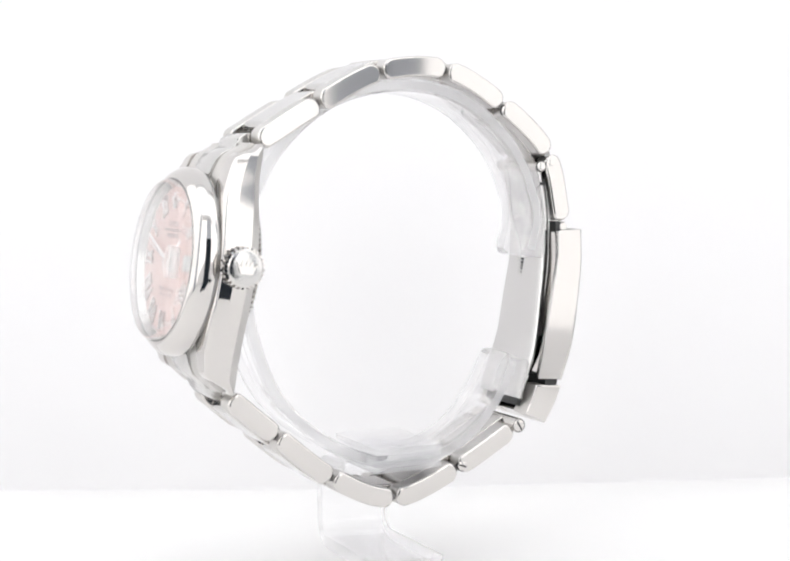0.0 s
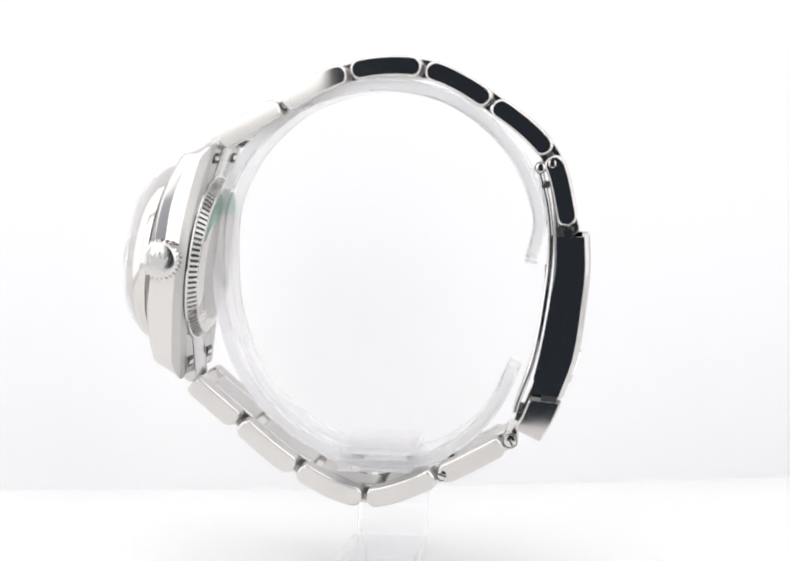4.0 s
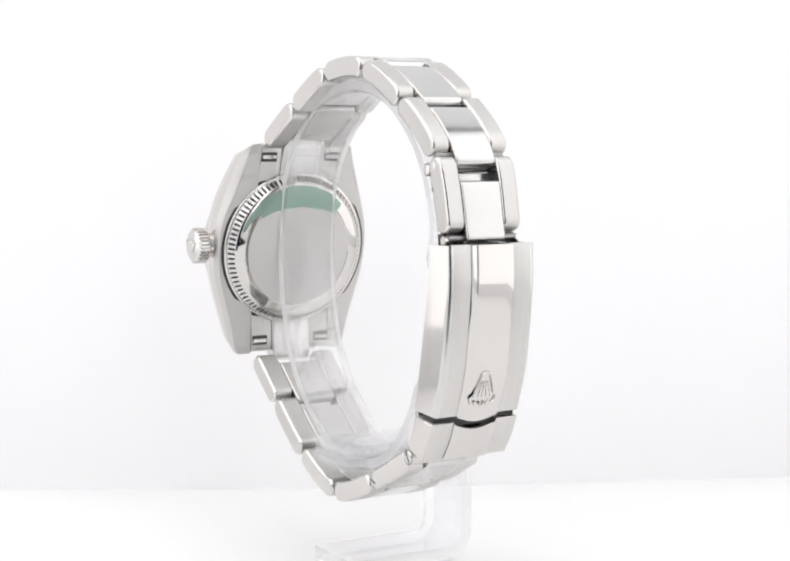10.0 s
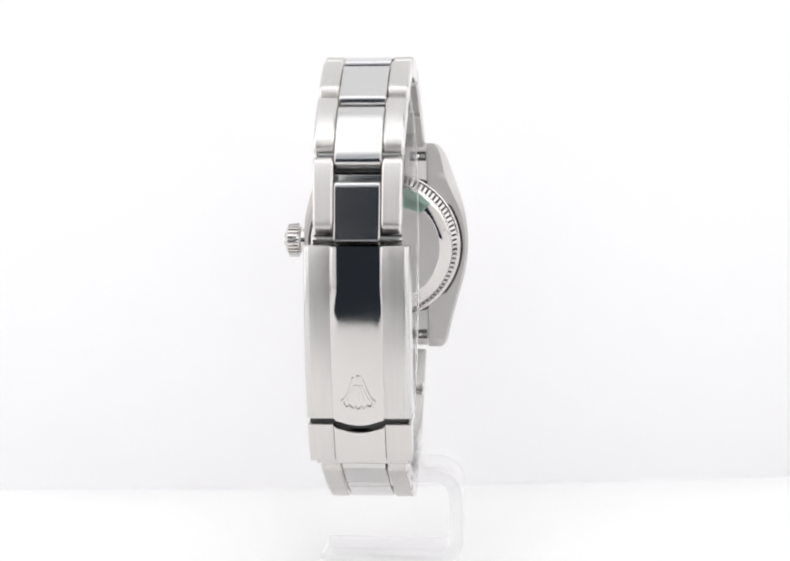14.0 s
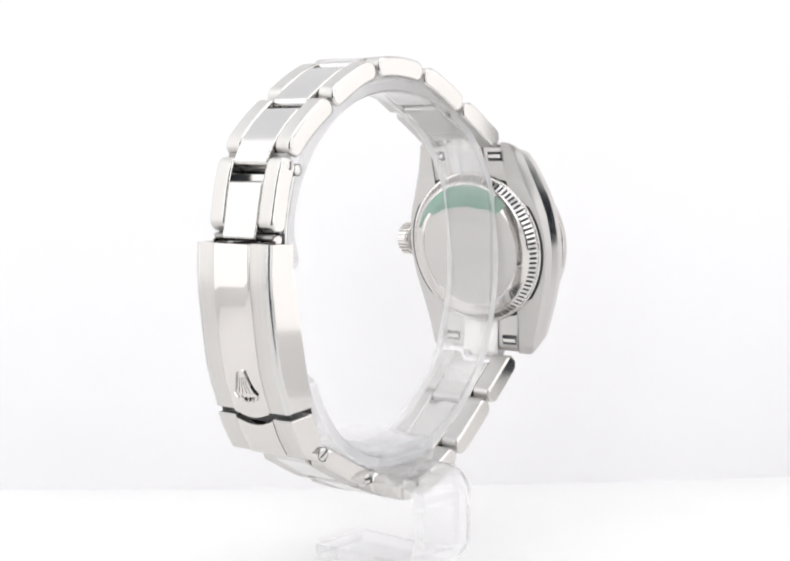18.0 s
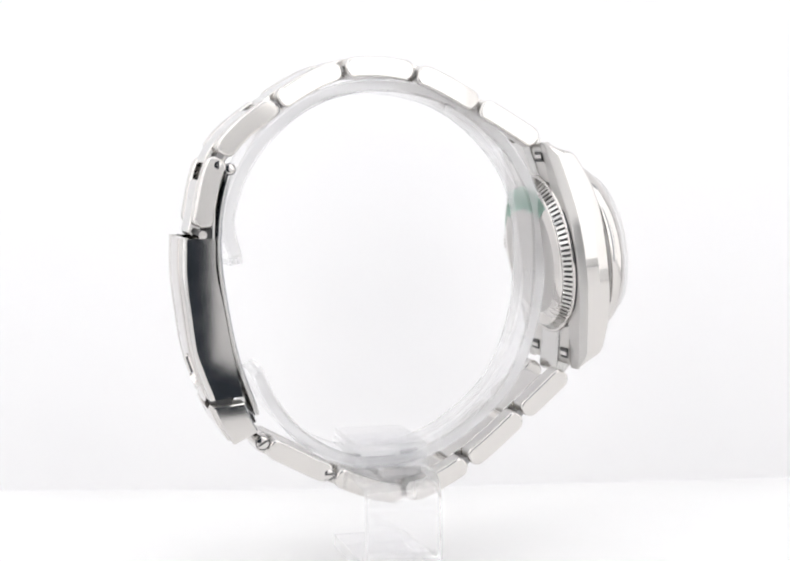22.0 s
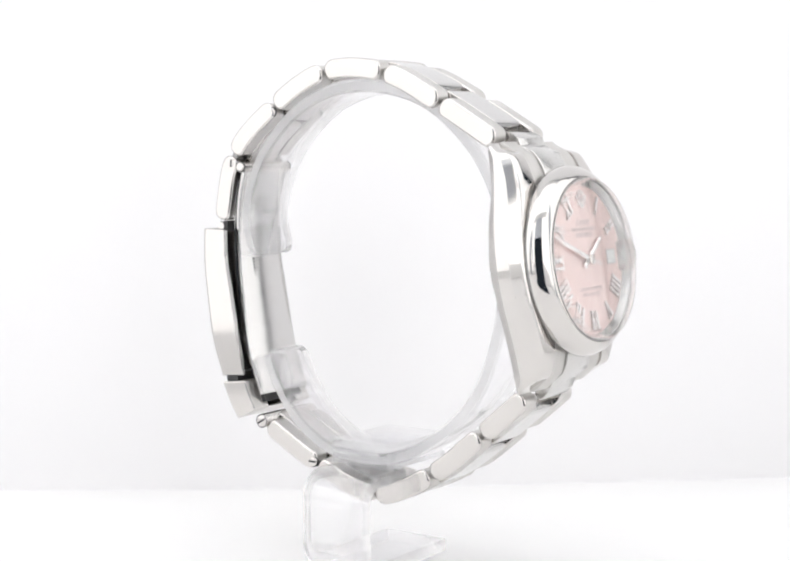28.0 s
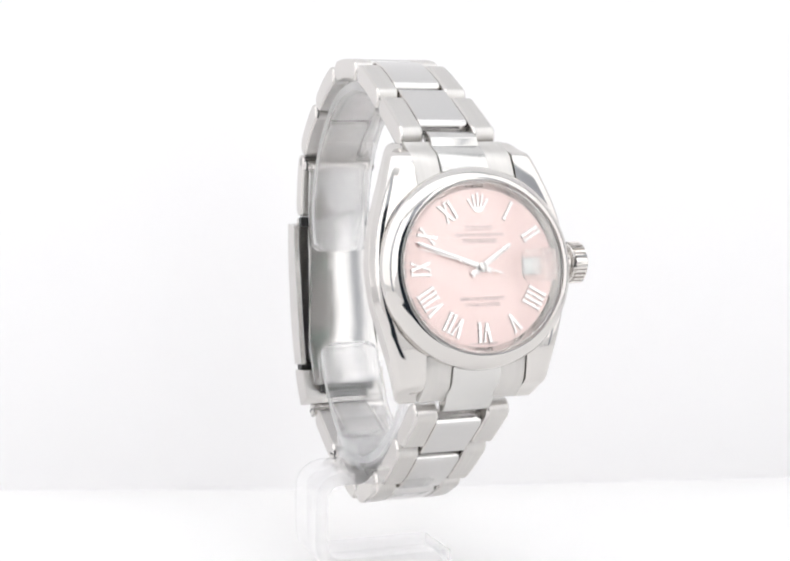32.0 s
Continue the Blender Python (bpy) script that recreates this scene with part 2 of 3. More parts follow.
def screw_head(x, y, z, side, slot, name, parent, rad=0.95):
    """A round pin end proud of a flank, with a slot where it is a screw; side: -1 or 1."""
    bm = bmesh.new()
    n = 20
    rings = []
    for r, d in ((rad, -0.4), (rad, 0.0), (rad * 0.93, 0.1), (rad * 0.75, 0.17), (rad * 0.3, 0.2)):
        rings.append([bm.verts.new(at(x + side * d, y + r * math.cos(2 * math.pi * i / n), z + r * math.sin(2 * math.pi * i / n))) for i in range(n)])
    for p, q in zip(rings, rings[1:]):
        for i in range(n):
            j = (i + 1) % n
            bm.faces.new((p[i], p[j], q[j], q[i]))
    bm.faces.new(rings[-1])
    head_part = part(name, bm, polished, parent, "small round pin end")
    seam = [(y + (rad + 0.13) * math.cos(2 * math.pi * i / n), z + (rad + 0.13) * math.sin(2 * math.pi * i / n)) for i in range(n)]
    part("seam", prism(seam, x - side * 0.3, x + side * 0.015), groove, head_part, "dark seam round the pin end")
    if slot is not None:
        c, q = math.cos(radians(slot)), math.sin(radians(slot))
        pts = [(y + a * c - b * q, z + a * q + b * c) for a, b in ((-rad * 0.8, -0.16), (rad * 0.8, -0.16), (rad * 0.8, 0.16), (-rad * 0.8, 0.16))]
        # A black bar on the pin end stands in for the slot's shade.
        part("slot", prism(pts, x + side * 0.02, x + side * 0.215), groove, head_part, "screwdriver slot, its shade put in as a black bar")


# ---- the light tent ----
def sheet(name, corners, mat, label, thick=1.5):
    bm = bmesh.new()
    vs = [bm.verts.new(at(*c)) for c in corners]
    f = bm.faces.new(vs)
    f.normal_update()
    back = [bm.verts.new(v.co - f.normal * thick * K) for v in vs]
    bm.faces.new(list(reversed(back)))
    for i in range(4):
        j = (i + 1) % 4
        bm.faces.new((vs[j], vs[i], back[i], back[j]))
    return tagged(part(name, bm, mat), label, "light tent", kind="structure")


def build_tent():
    # white board on the turntable's table, and the paper that rises behind it
    def sweep(name, prof, mat, label):
        bm = bmesh.new()
        cols = []
        for x in np.linspace(-W - 5, W + 5, 43):
            cols.append([bm.verts.new(at(float(x), y + (0.1 * max(float(x) + 10, 0) if y > 50 else 0), z)) for y, z in prof])
        for p, q in zip(cols, cols[1:]):
            for i in range(len(prof) - 1):
                bm.faces.new((p[i], p[i + 1], q[i + 1], q[i]))
        tagged(part(name, bm, mat), label, "backdrop", kind="structure")
    sweep("tabletop", [(-160, FLOOR - 2), (-160, FLOOR), (-60, FLOOR), (0, FLOOR), (40.0, FLOOR), (57.9, FLOOR), (58.5, FLOOR - 0.3)], board, "smooth white board as the tabletop")
    foot = [(57.0 + 1.6 * math.sin(radians(9 * k)), FLOOR - 0.5 + 1.6 * (1 - math.cos(radians(9 * k)))) for k in range(11)]
    sweep("backdrop", [(40.0, FLOOR - 0.5)] + foot + [(59.0, -50), (59.9, -30), (60.6, 0), (61.6, 120), (63, 330)], paper, "white paper background curving up behind the tabletop")
    L, R = -76, 83          # the front opening
    for name, sx in (("left", -1), ("right", 1)):
        # The grey strips are unseen, added for dim reflections in the steel flanks.
        e0, e1 = (-205, -164) if sx < 0 else (-165, -128)
        for where, y0, y1, mat, label in (("wall_", e1, 70, fabric, "white fabric side of the light tent"), ("added_strip_", e0, e1, dim_grey, "unseen blue-grey strip standing in for the tent's dim corner"),
                                          ("wall_fore_", -300, e0, fabric, "white fabric side of the light tent by its opening")):
            a, b = (y0, y1) if sx < 0 else (y1, y0)
            sheet(where + name, [(sx * W, a, FLOOR), (sx * W, b, FLOOR), (sx * W, b, 335), (sx * W, a, 335)], mat, label)
    # Unseen sheets, added so the clasp's flanks mirror white past the tabletop.
    sheet("added_floor_left", [(-W, -264, FLOOR - 0.6), (L - 4, -264, FLOOR - 0.6), (L - 4, -161, FLOOR - 0.6), (-W, -161, FLOOR - 0.6)], fabric, "unseen white sheet added beside the opening for its reflection")
    sheet("added_floor_right", [(R + 4, -264, FLOOR - 0.6), (W, -264, FLOOR - 0.6), (W, -161, FLOOR - 0.6), (R + 4, -161, FLOOR - 0.6)], fabric, "unseen white sheet added beside the opening for its reflection")
    sheet("ceiling", [(-W, -300, 335), (-W, 70, 335), (W, 70, 335), (W, -300, 335)], fabric, "white fabric top of the light tent")
    sheet("wall_front_left", [(-W, -264, FLOOR), (L, -264, FLOOR), (L, -264, 335), (-W, -264, 335)], fabric, "white fabric front flap of the light tent")
    sheet("wall_front_right", [(R, -264, FLOOR), (W, -264, FLOOR), (W, -264, 335), (R, -264, 335)], fabric, "white fabric front flap of the light tent")
    # Unseen; its colour carries the dimness that the steel mirrors from above.
    sheet("wall_front_top", [(L, -264, 150), (R, -264, 150), (R, -264, 335), (L, -264, 335)], dim_front, "unseen strip above the tent's front opening, grey for the dim light there")
    bm = bmesh.new()
    bmesh.ops.create_icosphere(bm, subdivisions=2, radius=0.35 * K)
    for v in bm.verts:
        v.co = Vector((v.co.x * 1.5, v.co.y, v.co.z * 0.6)) * (1 + 0.3 * noise.noise(v.co * 9000)) + at(29.5, -6.0, FLOOR + 0.18)
    tagged(part("dust_speck", bm, dust), "tiny grey speck of dust on the white paper", "dust")


build_tent()

# ---- the watch ----
watch = tagged(new("wrist_watch"), "steel wrist watch with a pink dial, closed round a stand", "watch")

UPPER = spline([(27.6, 11.6), (16.23, 18.2), (4.47, 23.74), (-8.47, 24.21), (-20.08, 18.34), (-29.96, 9.42), (-33.52, -3.6)])
LOWER = spline([(33.3, -30.2), (24.58, -37.64), (14.27, -45.73), (2.24, -50.61), (-10.66, -46.67), (-22.6, -40.6)])


def joints(path, count):
    return [path[1][24 * i] for i in range(count)]


def build_chain(path, count, side, wide, mid):
    """Links of one half of the bracelet; wide(u): half its width along it."""
    js = joints(path, count)
    for i, (s0, s1) in enumerate(zip(js, js[1:])):
        for sx in (-1, 1):
            bm = link_body(path, s0 + 0.36, s1 - (0.9 if side < 0 and i == count - 2 else 0.36), 3.5, side, lambda u: sx * wide(u) * (mid + 0.012), lambda u: sx * wide(u), 0.34, 1.7, 1.1)
            part("outer_link", bm, [brushed, polished, inner_satin], watch, "brushed outer link with polished flank", 50)
        sh = 0.21 * (s1 - s0)
        end = min(s1 + sh - 0.6, path[1][-1] + 1.0)
        gap = 1.5 if side < 0 and i == count - 2 else 0.6
        bm = link_body(path, s0 + sh + gap, end, 3.4, side, lambda u: -wide(u) * mid, lambda u: wide(u) * mid, 0.2, 0.9, 0.35)
        part("centre_link", bm, [buffed, polished, inner_satin], watch, "polished centre link", 50)
        q, _ = along(path, s1)
        # Darkened pin, so the gap between links looks shaded.
        part("hinge_pin", rod(-wide(1) + 0.5, wide(1) - 0.5, q.x, q.y, 0.6), [gap_steel], watch)


build_chain(UPPER, 7, -1, lambda u: 8.2 - 1.3 * u, 0.525)
build_chain(LOWER, 6, 1, lambda u: 8.2 - 1.0 * u, 0.50)


def lug_rear(r):
    """Height of the case's rear along the lugs."""
    return -8.05 - (1.15 if r > 0 else 0.7) * (abs(r) / 20.7) ** 3


def lug_front(r):
    """Height of the case's front along the lugs."""
    flow = -1.75 - (3.6 if r > 0 else 3.0) * max((abs(r) - 7) / 13.7, 0) ** 2.2 - 0.36 * max(abs(r) - 17.5, 0) ** 2
    return max(flow, lug_rear(r) + (2.2 if r > 0 else 1.7))


FLANK = spline([(-20.7, 12.3), (-17.0, 12.9), (-13.0, 13.9), (-9.0, 15.0), (-5.0, 16.0), (0.0, 16.5), (4.0, 16.25), (7.0, 15.75), (10.0, 14.9), (13.5, 13.7), (16.5, 12.7), (20.7, 11.2)])


def flank(r):
    """Half the case's width along the lugs."""
    return float(np.interp(r, [p.x for p in FLANK[0]], [p.y for p in FLANK[0]]))


def build_case():
    bm = bmesh.new()
    n = 72
    flats = []              # the flat of each flank
    for sx in (-1, 1):
        rows = []
        for i in range(n + 1):
            r = -20.7 + 41.4 * i / n
            k = abs(r) / 20.7
            out = flank(r)
            waist = math.exp(-((r - 13.5) / 5.5) ** 2)      # the upper lugs narrow towards the wrist
            inner = 8.55 if abs(r) > 11 else 8.0
            front = lug_front(r)
            rear = lug_rear(r)
            tip = max(k - 0.86, 0) / 0.14                   # rounded corners at the lugs' tips
            soften = 1 - math.sqrt(max(1 - tip * tip, 0))
            out, front = out - 1.0 * soften, front - 1.2 * soften
            deep = front - rear
            rise = min(2.55 - 0.5 * k, deep * 0.42)         # the rounded shoulder towards the bezel
            foot = min(1.4, deep * 0.28)                    # the polished strip along the rear edge
            sec = [(inner, front), (out - 1.9, front), (out - 1.1, front - 0.03 * rise), (out - 0.7, front - 0.1 * rise), (out - 0.36, front - 0.24 * rise), (out - 0.29, front - 0.36 * rise), (out - 0.035, front - rise + 0.08), (out, front - rise - 0.06),
                   (out + 0.03, rear + foot), (out - 0.1 - 0.1 * waist, rear + foot * 0.85), (out - 0.36 - 0.8 * waist, rear + foot * 0.12), (out - 0.52 - 0.95 * waist, rear), (inner, rear)]
            blunt = 0.27 * max(k - 0.88, 0) / 0.12          # the lugs' ends slope back
            rows.append([bm.verts.new(head(sx * x, r - math.copysign(blunt * (a - rear), r), a)) for x, a in sec])
        for p, q in zip(rows, rows[1:]):
            for i in range(13):
                j = (i + 1) % 13
                f = bm.faces.new((p[i], p[j], q[j], q[i]))
                if i == 7:
                    flats.append(f)
        bm.faces.new(rows[0])
        bm.faces.new(list(reversed(rows[-1])))
    lathe([(13.0, -7.9), (14.4, -7.9), (14.4, -0.6), (13.0, -0.6)], closed=True, bm=bm)
    back = (head(0, 0, -1) - head(0, 0, 0)).normalized()
    bmesh.ops.recalc_face_normals(bm, faces=bm.faces)
    bm.normal_update()
    for f in bm.faces:
        f.material_index = 1 if f.normal.dot(back) > 0.16 else 0
    for f in flats:
        for e in f.edges:
            if e.calc_face_angle(0) > radians(5):
                e.smooth = False
    part("case", bm, [polished, satin], watch, "polished steel case with curved lugs", sharp=30)

    turn = [radians(17 + 48 * k / 12) for k in range(13)]
    dome = [(15.25 - 3.86 * (math.cos(turn[0]) - math.cos(w)), -0.3 + 3.86 * (math.sin(w) - math.sin(turn[0]))) for w in turn]
    part("bezel", lathe([(12.9, -0.4), (12.9, -1.45), (15.15, -1.45), (15.34, -1.35), (15.37, -1.2), (15.27, -0.5), (15.25, -0.36)] + [p for p in dome if p[0] > 13.2] + [(13.18, 2.0), (13.14, 1.8)], 144, True), polished, watch, "smooth polished bezel sloping up to the crystal", 24)
    # A darker ring stands in for the shadow line under the bezel.
    part("bezel_gap_ring", lathe([(14.0, -1.9), (15.02, -1.9), (15.02, -1.4), (14.0, -1.4)], 128, True), gap_steel, watch, "dark ring for the shadow gap below the bezel")
    part("gasket", lathe([(13.2, 0.4), (13.2, 1.86), (12.95, 1.9), (12.85, 1.7), (12.85, 0.4)], 128, True), gap_steel, watch, "dark seam between bezel and crystal")
    part("inner_flange", lathe([(12.84, 1.7), (12.75, 1.93), (12.6, 1.93), (11.85, 0.78), (12.3, 0.7), (12.84, 0.7)], 128, True), lapped, watch, "polished sloping ring round the dial")
    part("dial", lathe([(0, 0.8), (12.45, 0.8), (12.45, 0.3), (0, 0.3)], 128), pink, watch, "pink sunburst dial")
    bm = lathe([(0, 2.1), (12.9, 1.95), (12.9, 2.75), (12.7, 3.15), (12.3, 3.35), (0, 3.35)], 96)
    bmesh.ops.recalc_face_normals(bm, faces=bm.faces)
    bm.normal_update()
    for f in bm.faces:
        f.material_index = 0 if abs(f.normal.dot(back)) > 0.95 else 1
    crystal = part("crystal", bm, [window_glass, sapphire], watch, "clear flat crystal", 50)
    crystal.visible_shadow = False
    # case back
    # Black base: the shade between the teeth and round the lip is in its colour.
    part("case_back_ring", lathe([(12.4, -7.6), (15.5, -7.6), (15.5, -8.12), (14.3, -8.16), (14.2, -8.5), (12.95, -9.8), (12.4, -9.85)], 120, True, head), [groove], watch, "ring behind the case back's fluted teeth, black for the shade between them")
    bm = bmesh.new()
    count = 92
    for i in range(count):
        w = 2 * math.pi * i / count
        c, s = math.cos(w), math.sin(w)
        vs = []
        for rad, half, a in ((14.15, 0.36, -8.4), (14.6, 0.25, -8.45), (13.45, 0.25, -9.85), (12.9, 0.34, -9.8)):
            for d in (-half, half):
                vs.append(bm.verts.new(head(rad * c - d * s, rad * s + d * c, a)))
        for a, b, c2, d2 in ((0, 1, 3, 2), (2, 3, 5, 4), (4, 5, 7, 6), (0, 2, 4, 6), (1, 3, 5, 7)):
            bm.faces.new((vs[a], vs[b], vs[c2], vs[d2]))
    tagged(part("fluting", bm, lapped, watch, "fine fluted teeth round the case back"), kind="stuff")
    part("back_lip", lathe([(14.1, -8.0), (14.8, -8.0), (15.05, -8.2), (15.0, -8.45), (14.75, -8.6), (14.1, -8.5)], 120, True, head), polished, watch, "polished lip round the case back", 50)

    def back_a(rad):
        return -10.45 - 0.1 * (1 - rad / 11.0) if rad < 11.0 else -10.45 + 0.6 * ((rad - 11.0) / 2.3) ** 1.3
    part("back_bevel", lathe([(10.9, -9.4), (13.2, -9.4), (13.45, -9.7)] + [(r, back_a(r)) for r in (13.3, 12.9, 12.6, 12.2, 11.8, 11.4, 11.0)] + [(10.9, -10.4)], 120, True, head), polished, watch, "polished slope round the case back", 30)
    part("case_back", lathe([(10.95, -10.4), (10.85, -10.46), (6, -10.5), (0, -10.55), (0, -9.4), (10.95, -9.4)], 96, False, head), satin, watch, "plain satin steel case back")
    bm = bmesh.new()
    cols = []
    for i in range(49):
        w = math.radians(44 + 118 * i / 48)
        ragged = 0.6 * noise.noise(Vector((i * 0.23, 2.0, 0.0)))
        low = 0.5 * min(max(8.0 / max(math.sin(w), 0.2), 7.4), 11.4) + 0.5 * 9.0 + ragged if i < 40 else 11.4 + ragged + 0.12 * (i - 40)
        cols.append([bm.verts.new(head((low + (12.75 - low) * k / 8) * math.cos(w), (low + (12.75 - low) * k / 8) * math.sin(w), back_a(low + (12.75 - low) * k / 8) - 0.05)) for k in range(9)])
    for p, q in zip(cols, cols[1:]):
        for k in range(8):
            bm.faces.new((p[k], p[k + 1], q[k + 1], q[k]))
    bmesh.ops.solidify(bm, geom=bm.faces[:], thickness=0.03 * K)
    part("protective_film", bm, green_film, watch, "remnant of green protective film on the case back")
    part("pit", slab([(-1.4 + 0.16 * math.cos(k), -4.6 + 0.16 * math.sin(k)) for k in range(6)], -10.4, -10.56, head), groove, watch, "tiny dark speck")


build_case()


def build_crown():
    def place(x, r, a):
        return head(-16.75 - a, r + 0.4, -4.6 + x)
    bm = lathe([(0, -1.4), (2.3, -1.4), (2.3, 0.4), (2.8, 0.5), (3.05, 0.8), (3.05, 3.0), (2.8, 3.25), (2.45, 3.4), (1.2, 3.55), (0, 3.6)], 48, place=place)
    bmesh.ops.recalc_face_normals(bm, faces=bm.faces)
    bm.normal_update()
    for f in bm.faces:
        f.material_index = 1 if f.normal.x < -0.8 else 0
    crown = part("crown", bm, [polished, lapped], watch, "round winding crown with a raised emblem", 40)
    bm = bmesh.new()
    for i in range(26):
        w = 2 * math.pi * i / 26
        c, s = math.cos(w), math.sin(w)
        q = []
        for rad, half, a in ((2.95, 0.24, 0.75), (3.4, 0.16, 0.95), (3.4, 0.16, 2.85), (2.95, 0.24, 3.1)):
            for d in (-half, half):
                q.append(bm.verts.new(place(rad * c - d * s, rad * s + d * c, a)))
        for a, b, c2, d2 in ((0, 1, 3, 2), (2, 3, 5, 4), (4, 5, 7, 6), (0, 2, 4, 6), (1, 3, 5, 7)):
            bm.faces.new((q[a], q[b], q[c2], q[d2]))
    part("knurling", bm, polished, crown)
    pts = [(-1.0, -0.9), (1.0, -0.9), (1.75, 0.9), (1.05, 0.25), (0.8, 1.3), (0.3, 0.3), (0, 1.5), (-0.3, 0.3), (-0.8, 1.3), (-1.05, 0.25), (-1.75, 0.9)]
    part("emblem", slab(pts, 3.3, 3.85, place), polished, crown, "small raised emblem")


build_crown()


def stroke(x0, r0, x1, r1, w):
    d = Vector((x1 - x0, r1 - r0)).normalized()
    n = Vector((-d.y, d.x)) * w / 2
    return [(x0 + n.x, r0 + n.y), (x1 + n.x, r1 + n.y), (x1 - n.x, r1 - n.y), (x0 - n.x, r0 - n.y)]


def build_dial():
    A = 0.8
    shapes = {1: "I", 2: "II", 4: "IIII", 5: "V", 6: "VI", 7: "VII", 8: "VIII", 9: "IX", 10: "X", 11: "XI"}
    for hour, text in shapes.items():
        adv = {"I": 0.78, "V": 1.6, "X": 1.6}
        total = sum(adv[c] for c in text)
        x, st, h = -total / 2, [], 1.42
        for c in text:
            m = x + adv[c] / 2
            if c == "I":
                st += [stroke(m, -h, m, h, 0.38), stroke(m - 0.3, h, m + 0.3, h, 0.17), stroke(m - 0.3, -h, m + 0.3, -h, 0.17)]
            if c == "V":
                st += [stroke(m - 0.52, h, m, -h, 0.40), stroke(m + 0.52, h, m, -h, 0.22), stroke(m - 0.8, h, m - 0.25, h, 0.17), stroke(m + 0.25, h, m + 0.8, h, 0.17)]
            if c == "X":
                st += [stroke(m - 0.5, h, m + 0.5, -h, 0.40), stroke(m + 0.5, h, m - 0.5, -h, 0.22)]
                st += [stroke(m + q * 0.52 - 0.26, p * h, m + q * 0.52 + 0.26, p * h, 0.17) for q in (-1, 1) for p in (-1, 1)]
            x += adv[c]
        w = 2 * math.pi * hour / 12

        def place(px, pr, a, w=w):
            # px to the right as read from the centre outwards
            rx, rr = px, pr + 9.7
            return disc(-(rx * math.cos(w) + rr * math.sin(w)), rr * math.cos(w) - rx * math.sin(w), a)
        bm = bmesh.new()
        for k, s in enumerate(st):
            slab(s, A, A + 0.30 + 0.004 * k, place, bm)
            # A wider, darker slab stands in for the stroke's shaded flanks.
            wide = stroke(*[(s[0][q] + s[3][q]) / 2 for q in (0, 1)], *[(s[1][q] + s[2][q]) / 2 for q in (0, 1)], math.dist(s[0], s[3]) + 0.10)
            slab(wide, A, A + 0.12 + 0.003 * k, place, bm)
        for i, f in enumerate(bm.faces):
            f.material_index = (i // 6) % 2
        part("hour_numeral", bm, [silver, satin], watch, "applied silver Roman numeral")
    # emblem at twelve
    bm = bmesh.new()
    for k, (x, top) in enumerate(((-1.5, 0.55), (-0.8, 1.2), (0.0, 1.45), (0.8, 1.2), (1.5, 0.55))):
        slab([(-px, pr + 9.5) for px, pr in stroke(x * 0.45, -0.75, x, top, 0.26)], A, A + 0.26 + 0.004 * k, disc, bm)
        slab([(-x + 0.2 * math.cos(w), top + 9.55 + 0.2 * math.sin(w)) for w in np.linspace(0, 2 * math.pi, 9)[:8]], A, A + 0.3 + 0.004 * k, disc, bm)
    slab([(0.78 * math.cos(w), 8.6 + 0.34 * math.sin(w)) for w in np.linspace(0, 2 * math.pi, 17)[:16]], A, A + 0.31, disc, bm)
    part("emblem", bm, silver, watch, "small applied silver emblem")
    # printed lines: plain bars, and the two lines that can be read
    for w, r, h, n in ((4.6, 5.85, 0.85, 5), (8.0, 4.85, 0.5, 15), (5.6, 3.95, 0.7, 8)):
        bm = bmesh.new()
        for i in range(n):
            x = -w / 2 + w * (i + 0.5) / n
            for x0, r0, x1, r1 in ((x - w / n * 0.3, r - h / 2, x - w / n * 0.3, r + h / 2), (x + w / n * 0.26, r - h / 2, x + w / n * 0.26, r + h / 2), (x - w / n * 0.3, r + h * 0.42, x + w / n * 0.3, r + h * 0.42)):
                slab(stroke(x0, r0, x1, r1, 0.13 if h > 0.6 else 0.09), A, A + 0.02, disc, bm)
        part("printed_line", bm, print_grey, watch, "line of small grey print")
    for text, r, w in (("SUPERLATIVE CHRONOMETER", -4.9, 7.2), ("OFFICIALLY CERTIFIED", -5.8, 5.6), ("SWISS MADE", -11.6, 4.2)):
        cu = bpy.data.curves.new("lettering", "FONT")
        cu.body, cu.align_x, cu.size = text, "CENTER", 0.72
        tmp = new("lettering", cu)
        bpy.context.view_layer.update()
        me = bpy.data.meshes.new_from_object(tmp)
        bpy.data.objects.remove(tmp)
        bm = bmesh.new()
        bm.from_mesh(me)
        bpy.data.meshes.remove(me)
        xs = [v.co.x for v in bm.verts]
        f = w / (max(xs) - min(xs))
        for v in bm.verts:
            v.co = disc(-v.co.x * f, r + v.co.y, A + 0.015)
        part("printed_line", bm, letter_grey, watch, "line of small grey lettering")
    # minute track
    bm = bmesh.new()
    for i in range(60):
        w = 2 * math.pi * i / 60
        c, s = math.cos(w), math.sin(w)
        l0, l1 = (11.3, 11.75) if i % 5 == 0 else (11.5, 11.75)
        slab(stroke(l0 * s, l0 * c, l1 * s, l1 * c, 0.07), A, A + 0.012, disc, bm)
